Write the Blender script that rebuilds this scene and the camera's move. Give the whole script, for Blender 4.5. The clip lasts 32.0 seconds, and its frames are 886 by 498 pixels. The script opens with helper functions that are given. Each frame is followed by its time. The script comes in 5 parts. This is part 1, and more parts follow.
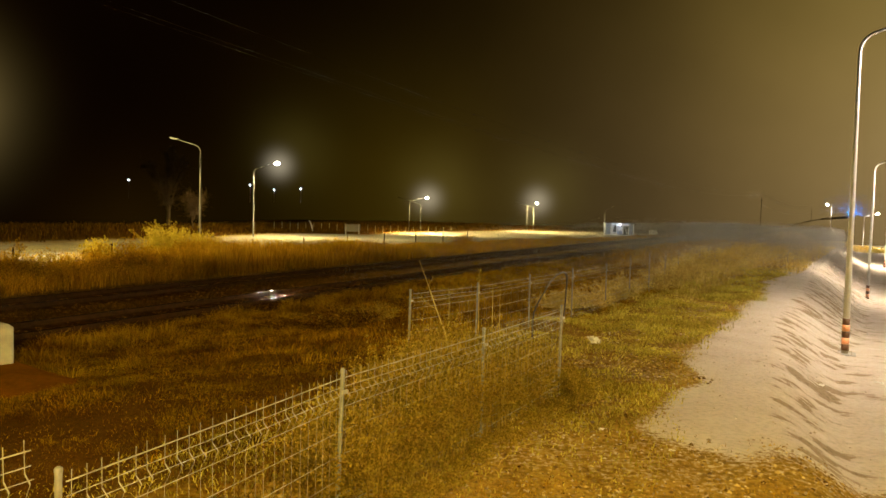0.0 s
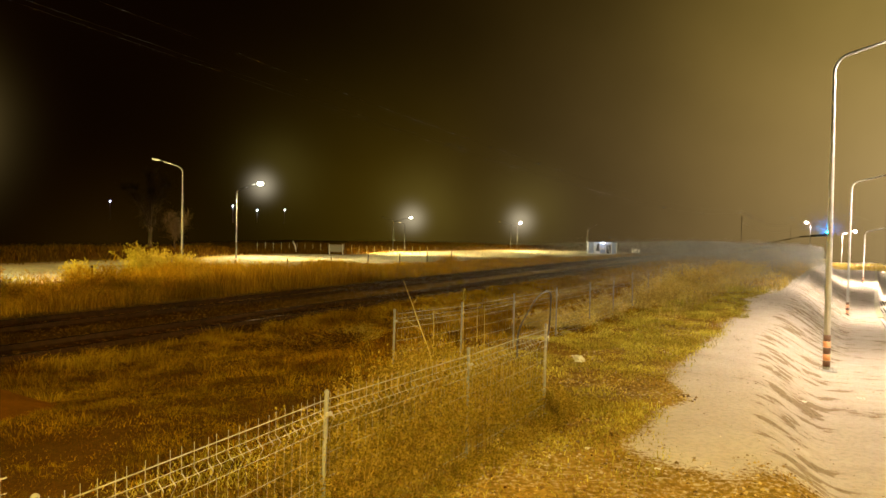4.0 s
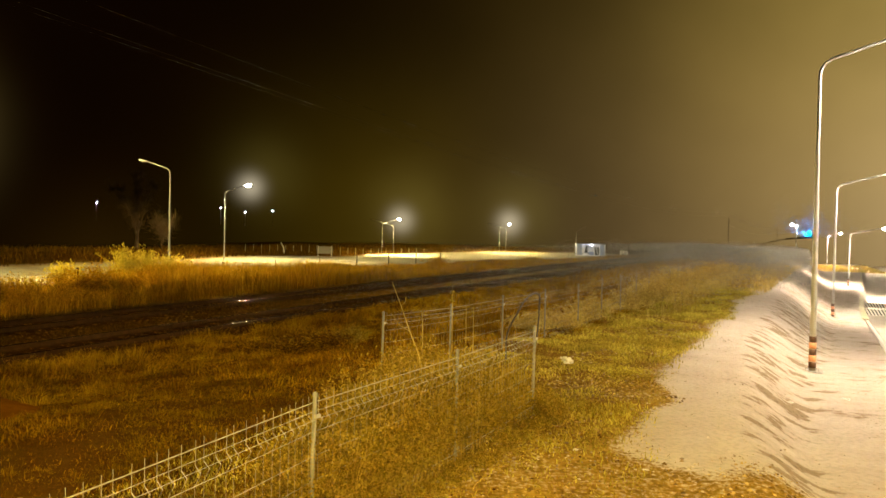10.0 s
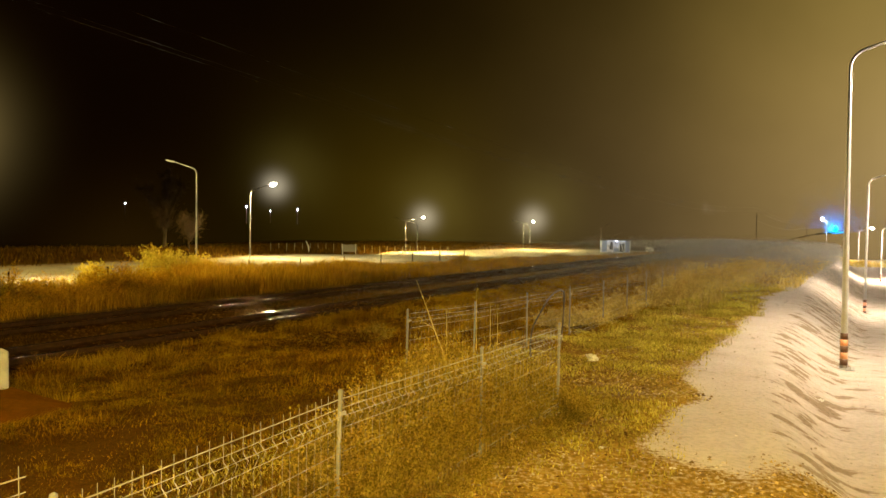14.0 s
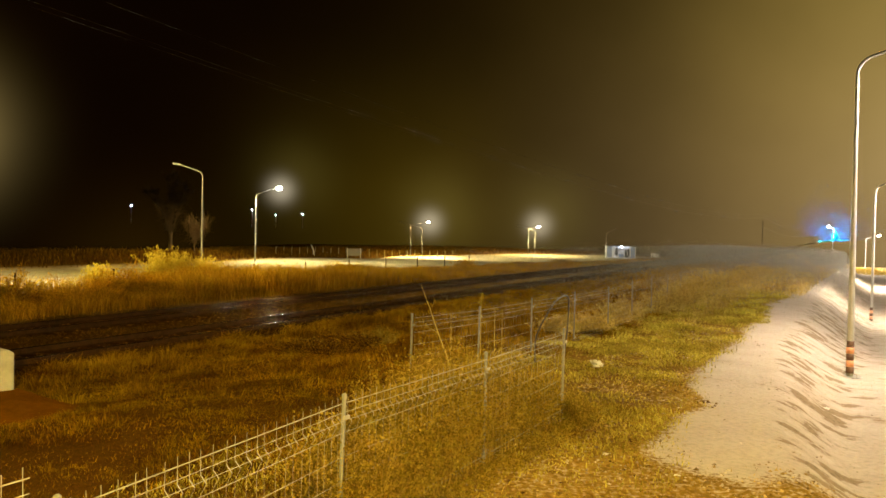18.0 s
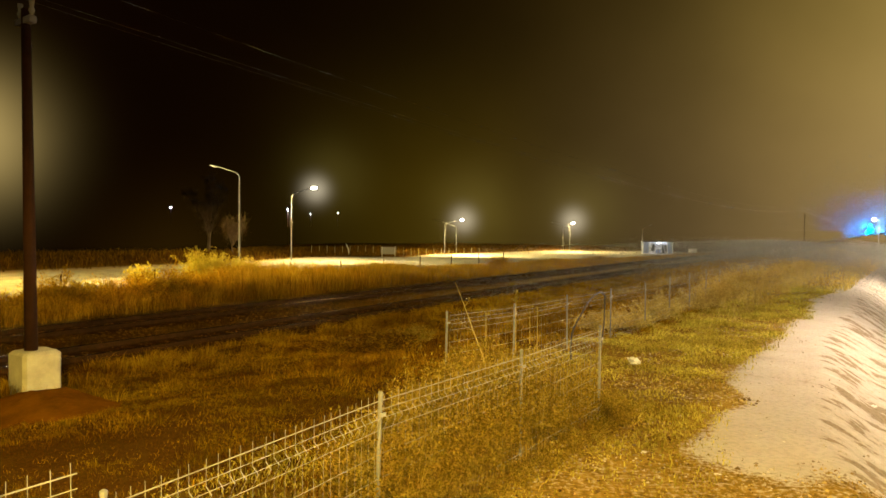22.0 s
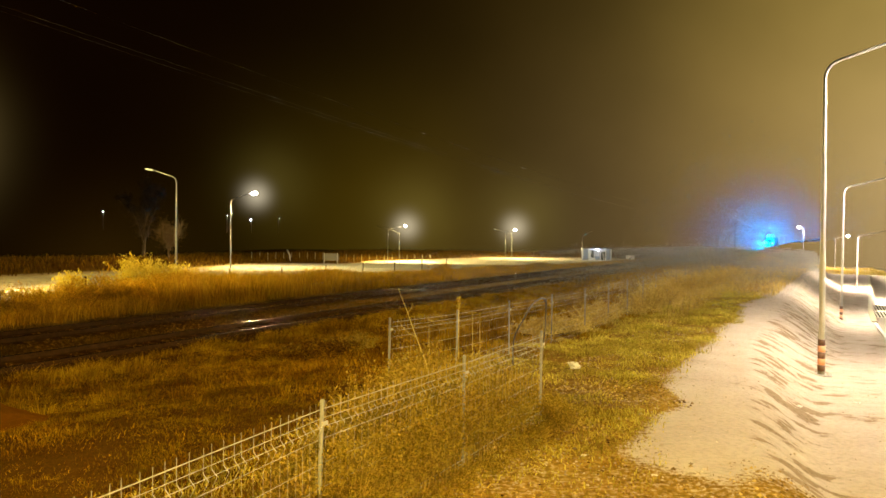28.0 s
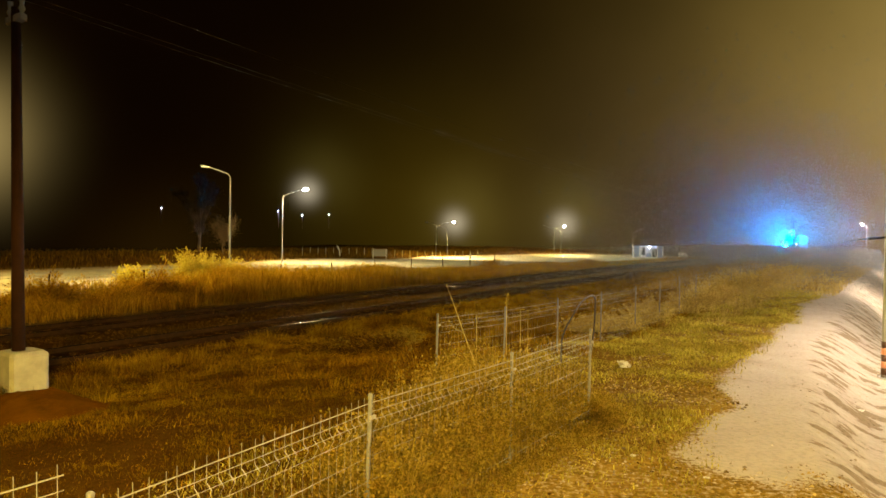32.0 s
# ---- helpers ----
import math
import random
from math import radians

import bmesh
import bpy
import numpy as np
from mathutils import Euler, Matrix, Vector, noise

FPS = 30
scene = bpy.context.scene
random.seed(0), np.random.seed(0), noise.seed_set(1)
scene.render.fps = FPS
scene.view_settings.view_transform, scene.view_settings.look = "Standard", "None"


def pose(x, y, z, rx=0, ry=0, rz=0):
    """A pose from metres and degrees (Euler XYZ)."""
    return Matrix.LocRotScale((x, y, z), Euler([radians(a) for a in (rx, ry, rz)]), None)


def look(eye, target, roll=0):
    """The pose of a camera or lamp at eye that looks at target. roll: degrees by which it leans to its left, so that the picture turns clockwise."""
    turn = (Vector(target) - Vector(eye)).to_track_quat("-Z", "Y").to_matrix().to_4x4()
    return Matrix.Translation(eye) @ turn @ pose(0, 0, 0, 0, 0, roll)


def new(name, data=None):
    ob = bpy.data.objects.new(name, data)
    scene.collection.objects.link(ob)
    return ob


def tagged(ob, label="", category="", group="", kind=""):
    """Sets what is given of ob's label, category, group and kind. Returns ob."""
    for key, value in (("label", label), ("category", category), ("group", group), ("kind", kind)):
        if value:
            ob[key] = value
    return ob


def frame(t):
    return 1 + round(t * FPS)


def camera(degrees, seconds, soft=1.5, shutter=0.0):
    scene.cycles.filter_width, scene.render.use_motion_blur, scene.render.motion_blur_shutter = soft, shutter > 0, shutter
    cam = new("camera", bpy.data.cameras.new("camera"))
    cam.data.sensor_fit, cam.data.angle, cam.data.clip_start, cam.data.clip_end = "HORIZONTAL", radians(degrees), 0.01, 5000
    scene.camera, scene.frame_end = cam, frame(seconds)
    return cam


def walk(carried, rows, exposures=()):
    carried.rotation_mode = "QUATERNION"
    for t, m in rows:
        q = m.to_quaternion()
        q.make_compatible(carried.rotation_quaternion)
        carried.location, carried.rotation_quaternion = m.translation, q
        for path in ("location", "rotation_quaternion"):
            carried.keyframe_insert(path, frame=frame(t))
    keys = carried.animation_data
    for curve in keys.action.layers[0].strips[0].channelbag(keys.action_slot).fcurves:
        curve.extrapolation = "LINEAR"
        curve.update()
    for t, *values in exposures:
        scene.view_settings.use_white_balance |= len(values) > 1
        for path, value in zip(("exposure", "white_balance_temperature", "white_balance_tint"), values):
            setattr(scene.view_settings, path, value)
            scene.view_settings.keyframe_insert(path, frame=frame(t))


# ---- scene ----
# Axes of the place: s runs along the railway, p is the distance to the left of the line under the camera.
EYE = 2.6
cam = camera(64.8, 32.0, soft=1.6)
walk(cam, [
    (0.0, pose(0, 0, EYE, 86.70, -1.53, 0.45)),
    (0.5, pose(0, 0, EYE, 86.60, -1.38, 0.17)),
    (1.0, pose(0, 0, EYE, 86.96, -1.57, -0.18)),
    (1.5, pose(0, 0, EYE, 87.45, -1.29, -0.28)),
    (2.0, pose(0, 0, EYE, 87.71, -0.97, -0.37)),
    (2.5, pose(0, 0, EYE, 88.09, -0.95, -0.46)),
    (3.0, pose(0, 0, EYE, 88.43, -1.25, -0.63)),
    (3.5, pose(0, 0, EYE, 88.45, -1.23, -0.89)),
    (5.5, pose(0, 0, EYE, 87.80, -1.24, -0.76)),
    (6.0, pose(0, 0, EYE, 87.98, -1.30, -0.90)),
    (6.5, pose(0, 0, EYE, 88.09, -1.52, -0.82)),
    (7.0, pose(0, 0, EYE, 87.83, -1.51, -0.81)),
    (7.5, pose(0, 0, EYE, 87.74, -1.46, -0.69)),
    (8.0, pose(0, 0, EYE, 87.94, -1.33, -0.80)),
    (8.5, pose(0, 0, EYE, 88.21, -1.03, -0.78)),
    (9.0, pose(0, 0, EYE, 88.41, -1.15, -1.05)),
    (9.5, pose(0, 0, EYE, 88.72, -1.24, -1.28)),
    (10.0, pose(0, 0, EYE, 88.52, -1.28, -1.78)),
    (10.5, pose(0, 0, EYE, 88.06, -1.13, -1.08)),
    (11.0, pose(0, 0, EYE, 87.87, -0.79, -0.35)),
    (11.5, pose(0, 0, EYE, 87.63, -0.93, 0.01)),
    (12.0, pose(0, 0, EYE, 87.68, -1.27, 0.39)),
    (12.5, pose(0, 0, EYE, 87.82, -1.41, 0.18)),
    (13.0, pose(0, 0, EYE, 87.80, -1.27, 0.44)),
    (13.5, pose(0, 0, EYE, 87.98, -1.09, 0.51)),
    (14.0, pose(0, 0, EYE, 88.28, -0.89, 0.16)),
    (14.5, pose(0, 0, EYE, 88.44, -0.85, 0.05)),
    (16.5, pose(0, 0, EYE, 88.39, -1.27, 0.01)),
    (17.0, pose(0, 0, EYE, 88.48, -1.12, 0.14)),
    (17.5, pose(0, 0, EYE, 88.78, -1.08, 0.33)),
    (18.0, pose(0, 0, EYE, 88.65, -1.27, 0.57)),
    (18.5, pose(0, 0, EYE, 88.53, -1.10, 1.01)),
    (19.0, pose(0, 0, EYE, 88.40, -1.06, 1.10)),
    (19.5, pose(0, 0, EYE, 88.27, -1.20, 1.26)),
    (20.0, pose(0, 0, EYE, 88.41, -1.21, 1.85)),
    (20.5, pose(0, 0, EYE, 88.48, -1.18, 1.96)),
    (21.0, pose(0, 0, EYE, 88.46, -1.16, 2.40)),
    (21.5, pose(0, 0, EYE, 88.30, -0.58, 2.76)),
    (22.0, pose(0, 0, EYE, 88.42, -0.60, 3.35)),
    (22.5, pose(0, 0, EYE, 88.55, -0.76, 3.74)),
    (23.0, pose(0, 0, EYE, 88.78, -0.90, 4.34)),
    (23.5, pose(0, 0, EYE, 88.87, -1.13, 4.19)),
    (24.0, pose(0, 0, EYE, 88.51, -1.10, 4.22)),
    (24.5, pose(0, 0, EYE, 88.22, -0.88, 4.46)),
    (26.5, pose(0, 0, EYE, 89.21, -0.98, 4.57)),
    (27.0, pose(0, 0, EYE, 89.11, -1.10, 3.49)),
    (27.5, pose(0, 0, EYE, 89.13, -0.88, 0.79)),
    (28.0, pose(0, 0, EYE, 89.00, -0.77, -1.31)),
    (28.5, pose(0, 0, EYE, 89.14, -1.13, -1.26)),
    (29.0, pose(0, 0, EYE, 89.23, -1.38, -0.33)),
    (29.5, pose(0, 0, EYE, 89.36, -1.22, 0.19)),
    (30.0, pose(0, 0, EYE, 89.00, -0.95, 0.21)),
    (30.5, pose(0, 0, EYE, 88.77, -0.70, 0.56)),
    (31.0, pose(0, 0, EYE, 88.56, -0.92, 1.56)),
    (31.5, pose(0, 0, EYE, 88.64, -1.00, 1.95)),
    (32.0, pose(0, 0, EYE, 88.63, -1.01, 2.64)),
], exposures=[(0.0, 1.88), (0.6, 2.16), (1.0, 2.25), (2.0, 2.26), (3.0, 2.24), (6.0, 2.32), (10.0, 2.32), (13.0, 2.27), (19.0, 2.27), (22.0, 2.42), (23.0, 2.57), (27.0, 2.58), (28.0, 2.52), (29.0, 2.36), (32.0, 2.24)])

# ---- sky, lamps' light ----
TH = radians(29.0)
SN, CS = math.sin(TH), math.cos(TH)


def W(s, p, z=0.0):
    """A place from its distance along the railway, its distance to the left and its height."""
    return Vector((s * SN - p * CS, s * CS + p * SN, z))


def polar(r, azimuth, z):
    """A place from its distance and its bearing to the right of straight ahead."""
    a = radians(azimuth)
    return Vector((r * math.sin(a), r * math.cos(a), z))


def to_sp(v):
    return v[0] * SN + v[1] * CS, -v[0] * CS + v[1] * SN


# painted haze and lamp glow of the night air: bearing, height, narrowness and colour over each lit place
AIR_GLOW = ((44, 17, 22.0, (0.055, 0.0392, 0.0095)),     # high over the lit road
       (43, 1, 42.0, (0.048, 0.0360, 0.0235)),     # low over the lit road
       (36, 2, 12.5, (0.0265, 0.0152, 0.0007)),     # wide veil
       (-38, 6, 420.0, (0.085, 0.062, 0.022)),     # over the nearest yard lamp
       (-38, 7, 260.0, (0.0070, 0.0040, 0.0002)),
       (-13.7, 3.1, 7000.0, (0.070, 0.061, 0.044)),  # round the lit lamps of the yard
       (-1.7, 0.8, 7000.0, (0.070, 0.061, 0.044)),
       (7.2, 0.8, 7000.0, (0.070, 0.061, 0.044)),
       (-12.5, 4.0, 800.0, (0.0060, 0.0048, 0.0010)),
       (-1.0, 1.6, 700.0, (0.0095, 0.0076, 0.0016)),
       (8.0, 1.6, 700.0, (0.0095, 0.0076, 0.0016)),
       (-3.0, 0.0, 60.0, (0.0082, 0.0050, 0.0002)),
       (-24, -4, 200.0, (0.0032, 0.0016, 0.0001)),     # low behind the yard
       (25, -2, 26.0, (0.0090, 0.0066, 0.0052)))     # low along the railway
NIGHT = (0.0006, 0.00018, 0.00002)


def air_glow(t, way):
    """The painted glow of the night air in the direction way, as nodes of the tree t."""
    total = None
    for azimuth, up, narrow, rgb in AIR_GLOW:
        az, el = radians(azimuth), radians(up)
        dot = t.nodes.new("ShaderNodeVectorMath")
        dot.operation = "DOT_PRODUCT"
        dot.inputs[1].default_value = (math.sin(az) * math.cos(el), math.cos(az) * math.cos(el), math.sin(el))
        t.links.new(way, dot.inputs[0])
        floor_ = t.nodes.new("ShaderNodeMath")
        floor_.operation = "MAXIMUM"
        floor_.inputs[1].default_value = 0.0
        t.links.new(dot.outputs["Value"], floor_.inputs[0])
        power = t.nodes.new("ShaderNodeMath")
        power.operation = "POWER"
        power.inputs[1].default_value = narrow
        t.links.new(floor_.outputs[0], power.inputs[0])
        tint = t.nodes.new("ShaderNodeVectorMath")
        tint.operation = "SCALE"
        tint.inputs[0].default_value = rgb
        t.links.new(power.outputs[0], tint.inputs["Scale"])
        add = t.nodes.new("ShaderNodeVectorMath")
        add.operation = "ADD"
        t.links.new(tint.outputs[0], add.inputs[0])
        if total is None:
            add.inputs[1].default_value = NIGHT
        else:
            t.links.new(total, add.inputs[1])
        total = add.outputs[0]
    # slow drifts of stronger and weaker haze glow
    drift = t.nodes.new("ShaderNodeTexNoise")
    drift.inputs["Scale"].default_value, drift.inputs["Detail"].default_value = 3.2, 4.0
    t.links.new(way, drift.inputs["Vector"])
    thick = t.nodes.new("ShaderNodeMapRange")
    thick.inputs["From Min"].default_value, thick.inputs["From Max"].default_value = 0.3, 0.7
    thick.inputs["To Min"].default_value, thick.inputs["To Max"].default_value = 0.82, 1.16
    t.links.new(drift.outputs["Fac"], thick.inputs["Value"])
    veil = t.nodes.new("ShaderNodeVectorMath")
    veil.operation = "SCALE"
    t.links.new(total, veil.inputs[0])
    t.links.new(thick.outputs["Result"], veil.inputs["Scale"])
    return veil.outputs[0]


world = bpy.data.worlds.new("night_sky")
scene.world = world
world.use_nodes = True
wt = world.node_tree
wt.nodes.clear()
background = wt.nodes.new("ShaderNodeBackground")
wt.links.new(air_glow(wt, wt.nodes.new("ShaderNodeTexCoord").outputs["Generated"]), background.inputs["Color"])
wt.links.new(background.outputs[0], wt.nodes.new("ShaderNodeOutputWorld").inputs["Surface"])


def lamp_light(name, place, watts, rgb, cone=180.0, radius=0.14, blend=0.03, aim=(0, 0, -1), kind="SPOT"):
    data = bpy.data.lights.new(name, kind)
    data.energy, data.color, data.shadow_soft_size = watts, rgb, radius
    if kind == "SPOT":
        data.spot_size, data.spot_blend = radians(cone), blend
    ob = new(name, data)
    ob.matrix_world = look(place, Vector(place) + Vector(aim))
    return ob


SODIUM = (1.0, 0.68, 0.14)
WARM = (1.0, 0.80, 0.56)
PALE = (1.0, 0.775, 0.29)
# the road lamp behind the camera, and the three that follow it down the ramp
lamp_light("road_lamp_light", W(-6.0, -3.6, 7.6), 6700, SODIUM, cone=172.0, blend=0.3)
lamp_light("road_lamp_light", W(20.4, -3.7, 7.75), 1850, WARM, cone=172.0, blend=0.3)
lamp_light("road_lamp_light", W(46.5, -5.0, 5.85), 2300, WARM)
lamp_light("road_lamp_light", W(95, -8.2, 3.4), 6500, WARM)
lamp_light("road_lamp_light", polar(184, 31.4, 3.7), 7000, WARM)
# the side lobes that their lenses throw along the road
lamp_light("road_lamp_lobe", W(46.5, -5.0, 5.85), 600, WARM, cone=85.0, blend=0.9, aim=(SN * 0.85 + CS * 0.15, CS * 0.85 - SN * 0.15, -0.5))
lamp_light("road_lamp_lobe", W(95, -8.2, 3.4), 1500, WARM, cone=85.0, blend=0.9, aim=(-SN * 0.85 - CS * 0.25, -CS * 0.85 + SN * 0.25, -0.42))
# the lit lamps of the yard across the tracks
lamp_light("yard_lamp_light", W(19.67, 43.6, 6.95), 2600, SODIUM)
lamp_light("yard_lamp_light", polar(75.6, -13.73, 6.3), 3600, PALE)
for side in (-1, 1):
    lamp_light("yard_lamp_lobe", polar(75.6, -13.73, 6.3), 2600, PALE, cone=80.0, blend=0.9, aim=(0.9 * side, 0.1, -0.36))
lamp_light("yard_lamp_lobe", W(19.67, 43.6, 6.95), 7000, PALE, cone=95.0, blend=0.9, aim=(0.9, 0.3, -0.42))
lamp_light("yard_lamp_light", polar(156, -1.75, 4.6), 16000, PALE)
lamp_light("yard_lamp_light", polar(193, 7.2, 4.3), 13000, PALE)
lamp_light("yard_lamp_light", polar(148.5, 28.3, 5.0), 2600, (1.0, 0.88, 0.70), kind="POINT")

# ---- materials ----


def material(name):
    m = bpy.data.materials.new(name)
    m.use_nodes = True
    t = m.node_tree
    return m, t, t.nodes["Principled BSDF"]


def tnode(t, kind, **values):
    n = t.nodes.new(kind)
    for key, value in values.items():
        setattr(n, key, value)
    return n


def noise_tex(t, coord, scale, detail=6.0, rough=0.6):
    n = tnode(t, "ShaderNodeTexNoise")
    n.inputs["Scale"].default_value, n.inputs["Detail"].default_value, n.inputs["Roughness"].default_value = scale, detail, rough
    t.links.new(coord, n.inputs["Vector"])
    return n.outputs["Fac"]


def ramp(t, fac, stops):
    n = tnode(t, "ShaderNodeValToRGB")
    while len(n.color_ramp.elements) < len(stops):
        n.color_ramp.elements.new(0.5)
    for e, (pos, rgb) in zip(n.color_ramp.elements, stops):
        e.position, e.color = pos, (*rgb, 1)
    t.links.new(fac, n.inputs["Fac"])
    return n.outputs["Color"]


def mix(t, fac, a, b, blend="MIX"):
    n = tnode(t, "ShaderNodeMix", data_type="RGBA", blend_type=blend)
    for socket, v in ((n.inputs["Factor"], fac), (n.inputs["A"], a), (n.inputs["B"], b)):
        if isinstance(v, (int, float)):
            socket.default_value = v
        elif isinstance(v, tuple):
            socket.default_value = (*v, 1)
        else:
            t.links.new(v, socket)
    return n.outputs["Result"]


def bump(t, bsdf, height, strength=0.4, distance=0.02):
    n = tnode(t, "ShaderNodeBump")
    n.inputs["Strength"].default_value, n.inputs["Distance"].default_value = strength, distance
    t.links.new(height, n.inputs["Height"])
    t.links.new(n.outputs["Normal"], bsdf.inputs["Normal"])


def plain(name, rgb, roughness=0.6, metal=0.0, vary=0.25, scale=9.0, fine=90.0, relief=0.3, specular=0.5):
    """A surface of one kind with stains at one scale and grain at another."""
    m, t, b = material(name)
    c = tnode(t, "ShaderNodeTexCoord").outputs["Object"]
    stain, grain = noise_tex(t, c, scale, 4), noise_tex(t, c, fine, 3)
    low = tuple(v * (1 - vary) for v in rgb)
    high = tuple(min(1.0, v * (1 + vary * 0.6)) for v in rgb)
    colour = mix(t, 0.25, ramp(t, stain, [(0.3, low), (0.7, high)]), ramp(t, grain, [(0.3, low), (0.7, high)]))
    t.links.new(colour, b.inputs["Base Color"])
    b.inputs["Roughness"].default_value, b.inputs["Metallic"].default_value = roughness, metal
    b.inputs["Specular IOR Level"].default_value = specular
    bump(t, b, grain, relief, 0.004)
    return m


def glowing(name, rgb, strength):
    m, t, b = material(name)
    b.inputs["Base Color"].default_value = (0.8, 0.8, 0.8, 1)
    b.inputs["Emission Color"].default_value = (*rgb, 1)
    b.inputs["Emission Strength"].default_value = strength
    return m


def leafy(name, dark, light, roughness=0.75, thin=0.45, worn=(0.55, 0.5, 0.45), pale=0.5):
    """Dry stalks and leaves: each one has its own shade."""
    m, t, b = material(name)
    g = tnode(t, "ShaderNodeNewGeometry")
    c = tnode(t, "ShaderNodeTexCoord").outputs["Object"]
    mid = tuple(a * (1 - pale) + d * pale for a, d in zip(dark, light))
    own = ramp(t, g.outputs["Random Per Island"], [(0.0, dark), (0.6, mid), (1.0, light)])
    patch = ramp(t, noise_tex(t, c, 0.7, 3), [(0.35, worn), (0.65, (1.0, 1.0, 1.0))])
    t.links.new(mix(t, 1.0, own, patch, "MULTIPLY"), b.inputs["Base Color"])
    b.inputs["Roughness"].default_value = roughness
    b.inputs["Specular IOR Level"].default_value = 0.0
    through_light = tnode(t, "ShaderNodeBsdfTranslucent")
    t.links.new(b.inputs["Base Color"].links[0].from_socket, through_light.inputs["Color"])
    both = tnode(t, "ShaderNodeMixShader")
    both.inputs["Fac"].default_value = thin
    t.links.new(b.outputs[0], both.inputs[1])
    t.links.new(through_light.outputs[0], both.inputs[2])
    t.links.new(both.outputs[0], t.nodes["Material Output"].inputs["Surface"])
    return m


def ground_material():
    m, t, b = material("ground_soil")
    c = tnode(t, "ShaderNodeTexCoord").outputs["Object"]
    zone = tnode(t, "ShaderNodeAttribute", attribute_name="zone")
    split = tnode(t, "ShaderNodeSeparateColor")
    t.links.new(zone.outputs["Color"], split.inputs["Color"])
    big, middle, fine, grit = noise_tex(t, c, 0.35, 5), noise_tex(t, c, 2.2, 6), noise_tex(t, c, 14, 6), noise_tex(t, c, 60, 4)
    soil = mix(t, 0.45, ramp(t, middle, [(0.3, (0.10, 0.054, 0.007)), (0.7, (0.32, 0.206, 0.035))]),
               ramp(t, fine, [(0.35, (0.06, 0.031, 0.005)), (0.62, (0.36, 0.24, 0.047))]))
    squeeze = tnode(t, "ShaderNodeMapping")
    squeeze.vector_type = "TEXTURE"
    squeeze.inputs["Rotation"].default_value = (0, 0, radians(88))
    squeeze.inputs["Scale"].default_value = (0.38, 0.75, 1.0)
    t.links.new(c, squeeze.inputs["Vector"])
    streak = noise_tex(t, squeeze.outputs["Vector"], 0.95, 6, 0.58)
    calm = noise_tex(t, c, 0.9, 6, 0.6)
    streak = mix(t, zone.outputs["Alpha"], mix(t, 0.55, calm, (0.56, 0.56, 0.56)), streak)
    sand = mix(t, 0.3, ramp(t, streak, [(0.44, (0.16, 0.118, 0.070)), (0.475, (0.365, 0.324, 0.285)), (0.7, (0.475, 0.432, 0.400))]),
               ramp(t, fine, [(0.34, (0.20, 0.16, 0.12)), (0.55, (0.44, 0.37, 0.30))]))
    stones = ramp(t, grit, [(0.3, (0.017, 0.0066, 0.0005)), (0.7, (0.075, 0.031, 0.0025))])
    yard = mix(t, 0.5, ramp(t, big, [(0.35, (0.22, 0.195, 0.145)), (0.65, (0.42, 0.385, 0.30))]),
               ramp(t, middle, [(0.3, (0.15, 0.125, 0.08)), (0.7, (0.46, 0.42, 0.33))]))
    edge = tnode(t, "ShaderNodeMath", operation="ADD")
    t.links.new(split.outputs["Red"], edge.inputs[0])
    shift = tnode(t, "ShaderNodeMath", operation="MULTIPLY_ADD")
    t.links.new(fine, shift.inputs[0])
    shift.inputs[1].default_value, shift.inputs[2].default_value = 0.9, -0.45
    t.links.new(shift.outputs[0], edge.inputs[1])
    sharp = ramp(t, edge.outputs[0], [(0.42, (0, 0, 0)), (0.60, (1, 1, 1))])
    colour = mix(t, sharp, soil, sand)
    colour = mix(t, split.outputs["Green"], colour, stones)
    colour = mix(t, split.outputs["Blue"], colour, yard)
    t.links.new(colour, b.inputs["Base Color"])
    b.inputs["Roughness"].default_value, b.inputs["Specular IOR Level"].default_value = 1.0, 0.0
    both = tnode(t, "ShaderNodeMath", operation="ADD")
    t.links.new(fine, both.inputs[0])
    t.links.new(grit, both.inputs[1])
    bump(t, b, both.outputs[0], 0.55, 0.03)
    return m


GROUND = ground_material()
ASPHALT = plain("road_surface", (0.42, 0.37, 0.29), 0.9, vary=0.3, scale=0.8, fine=30, relief=0.5)
KERB = plain("kerb_concrete", (0.60, 0.57, 0.50), 0.85, vary=0.2, scale=2.5, fine=40)
CONCRETE = plain("weathered_concrete", (0.35, 0.32, 0.20), 0.9, vary=0.3, scale=3.0, fine=55, relief=0.5)
GALV = plain("galvanised_steel", (0.30, 0.275, 0.21), 0.6, 0.2, vary=0.22, scale=14, fine=160)
POST_STEEL = plain("dull_post_steel", (0.21, 0.20, 0.18), 0.6, 0.2, vary=0.35, scale=10, fine=120)
POLE_PAINT = plain("pole_steel", (0.43, 0.42, 0.41), 0.45, 0.35, vary=0.2, scale=4, fine=90)
YARD_POLE = plain("yard_pole_steel", (0.20, 0.19, 0.17), 0.55, 0.2, vary=0.25, scale=4, fine=90)
BAND_DARK = plain("band_dark_paint", (0.105, 0.050, 0.028), 0.5, vary=0.3, scale=12)
BAND_ORANGE = plain("band_orange_paint", (0.72, 0.33, 0.19), 0.5, vary=0.2, scale=12)
RAIL_RUST = plain("rail_web_rust", (0.040, 0.019, 0.005), 0.95, 0.0, vary=0.4, scale=6, specular=0.0)
RAIL_TOP = plain("polished_rail_head", (0.56, 0.54, 0.50), 0.125, 1.0, vary=0.12, scale=10, relief=0.0)
SLEEPER = plain("old_sleeper", (0.036, 0.015, 0.003), 1.0, specular=0.0, vary=0.4, scale=5, fine=45, relief=0.7)
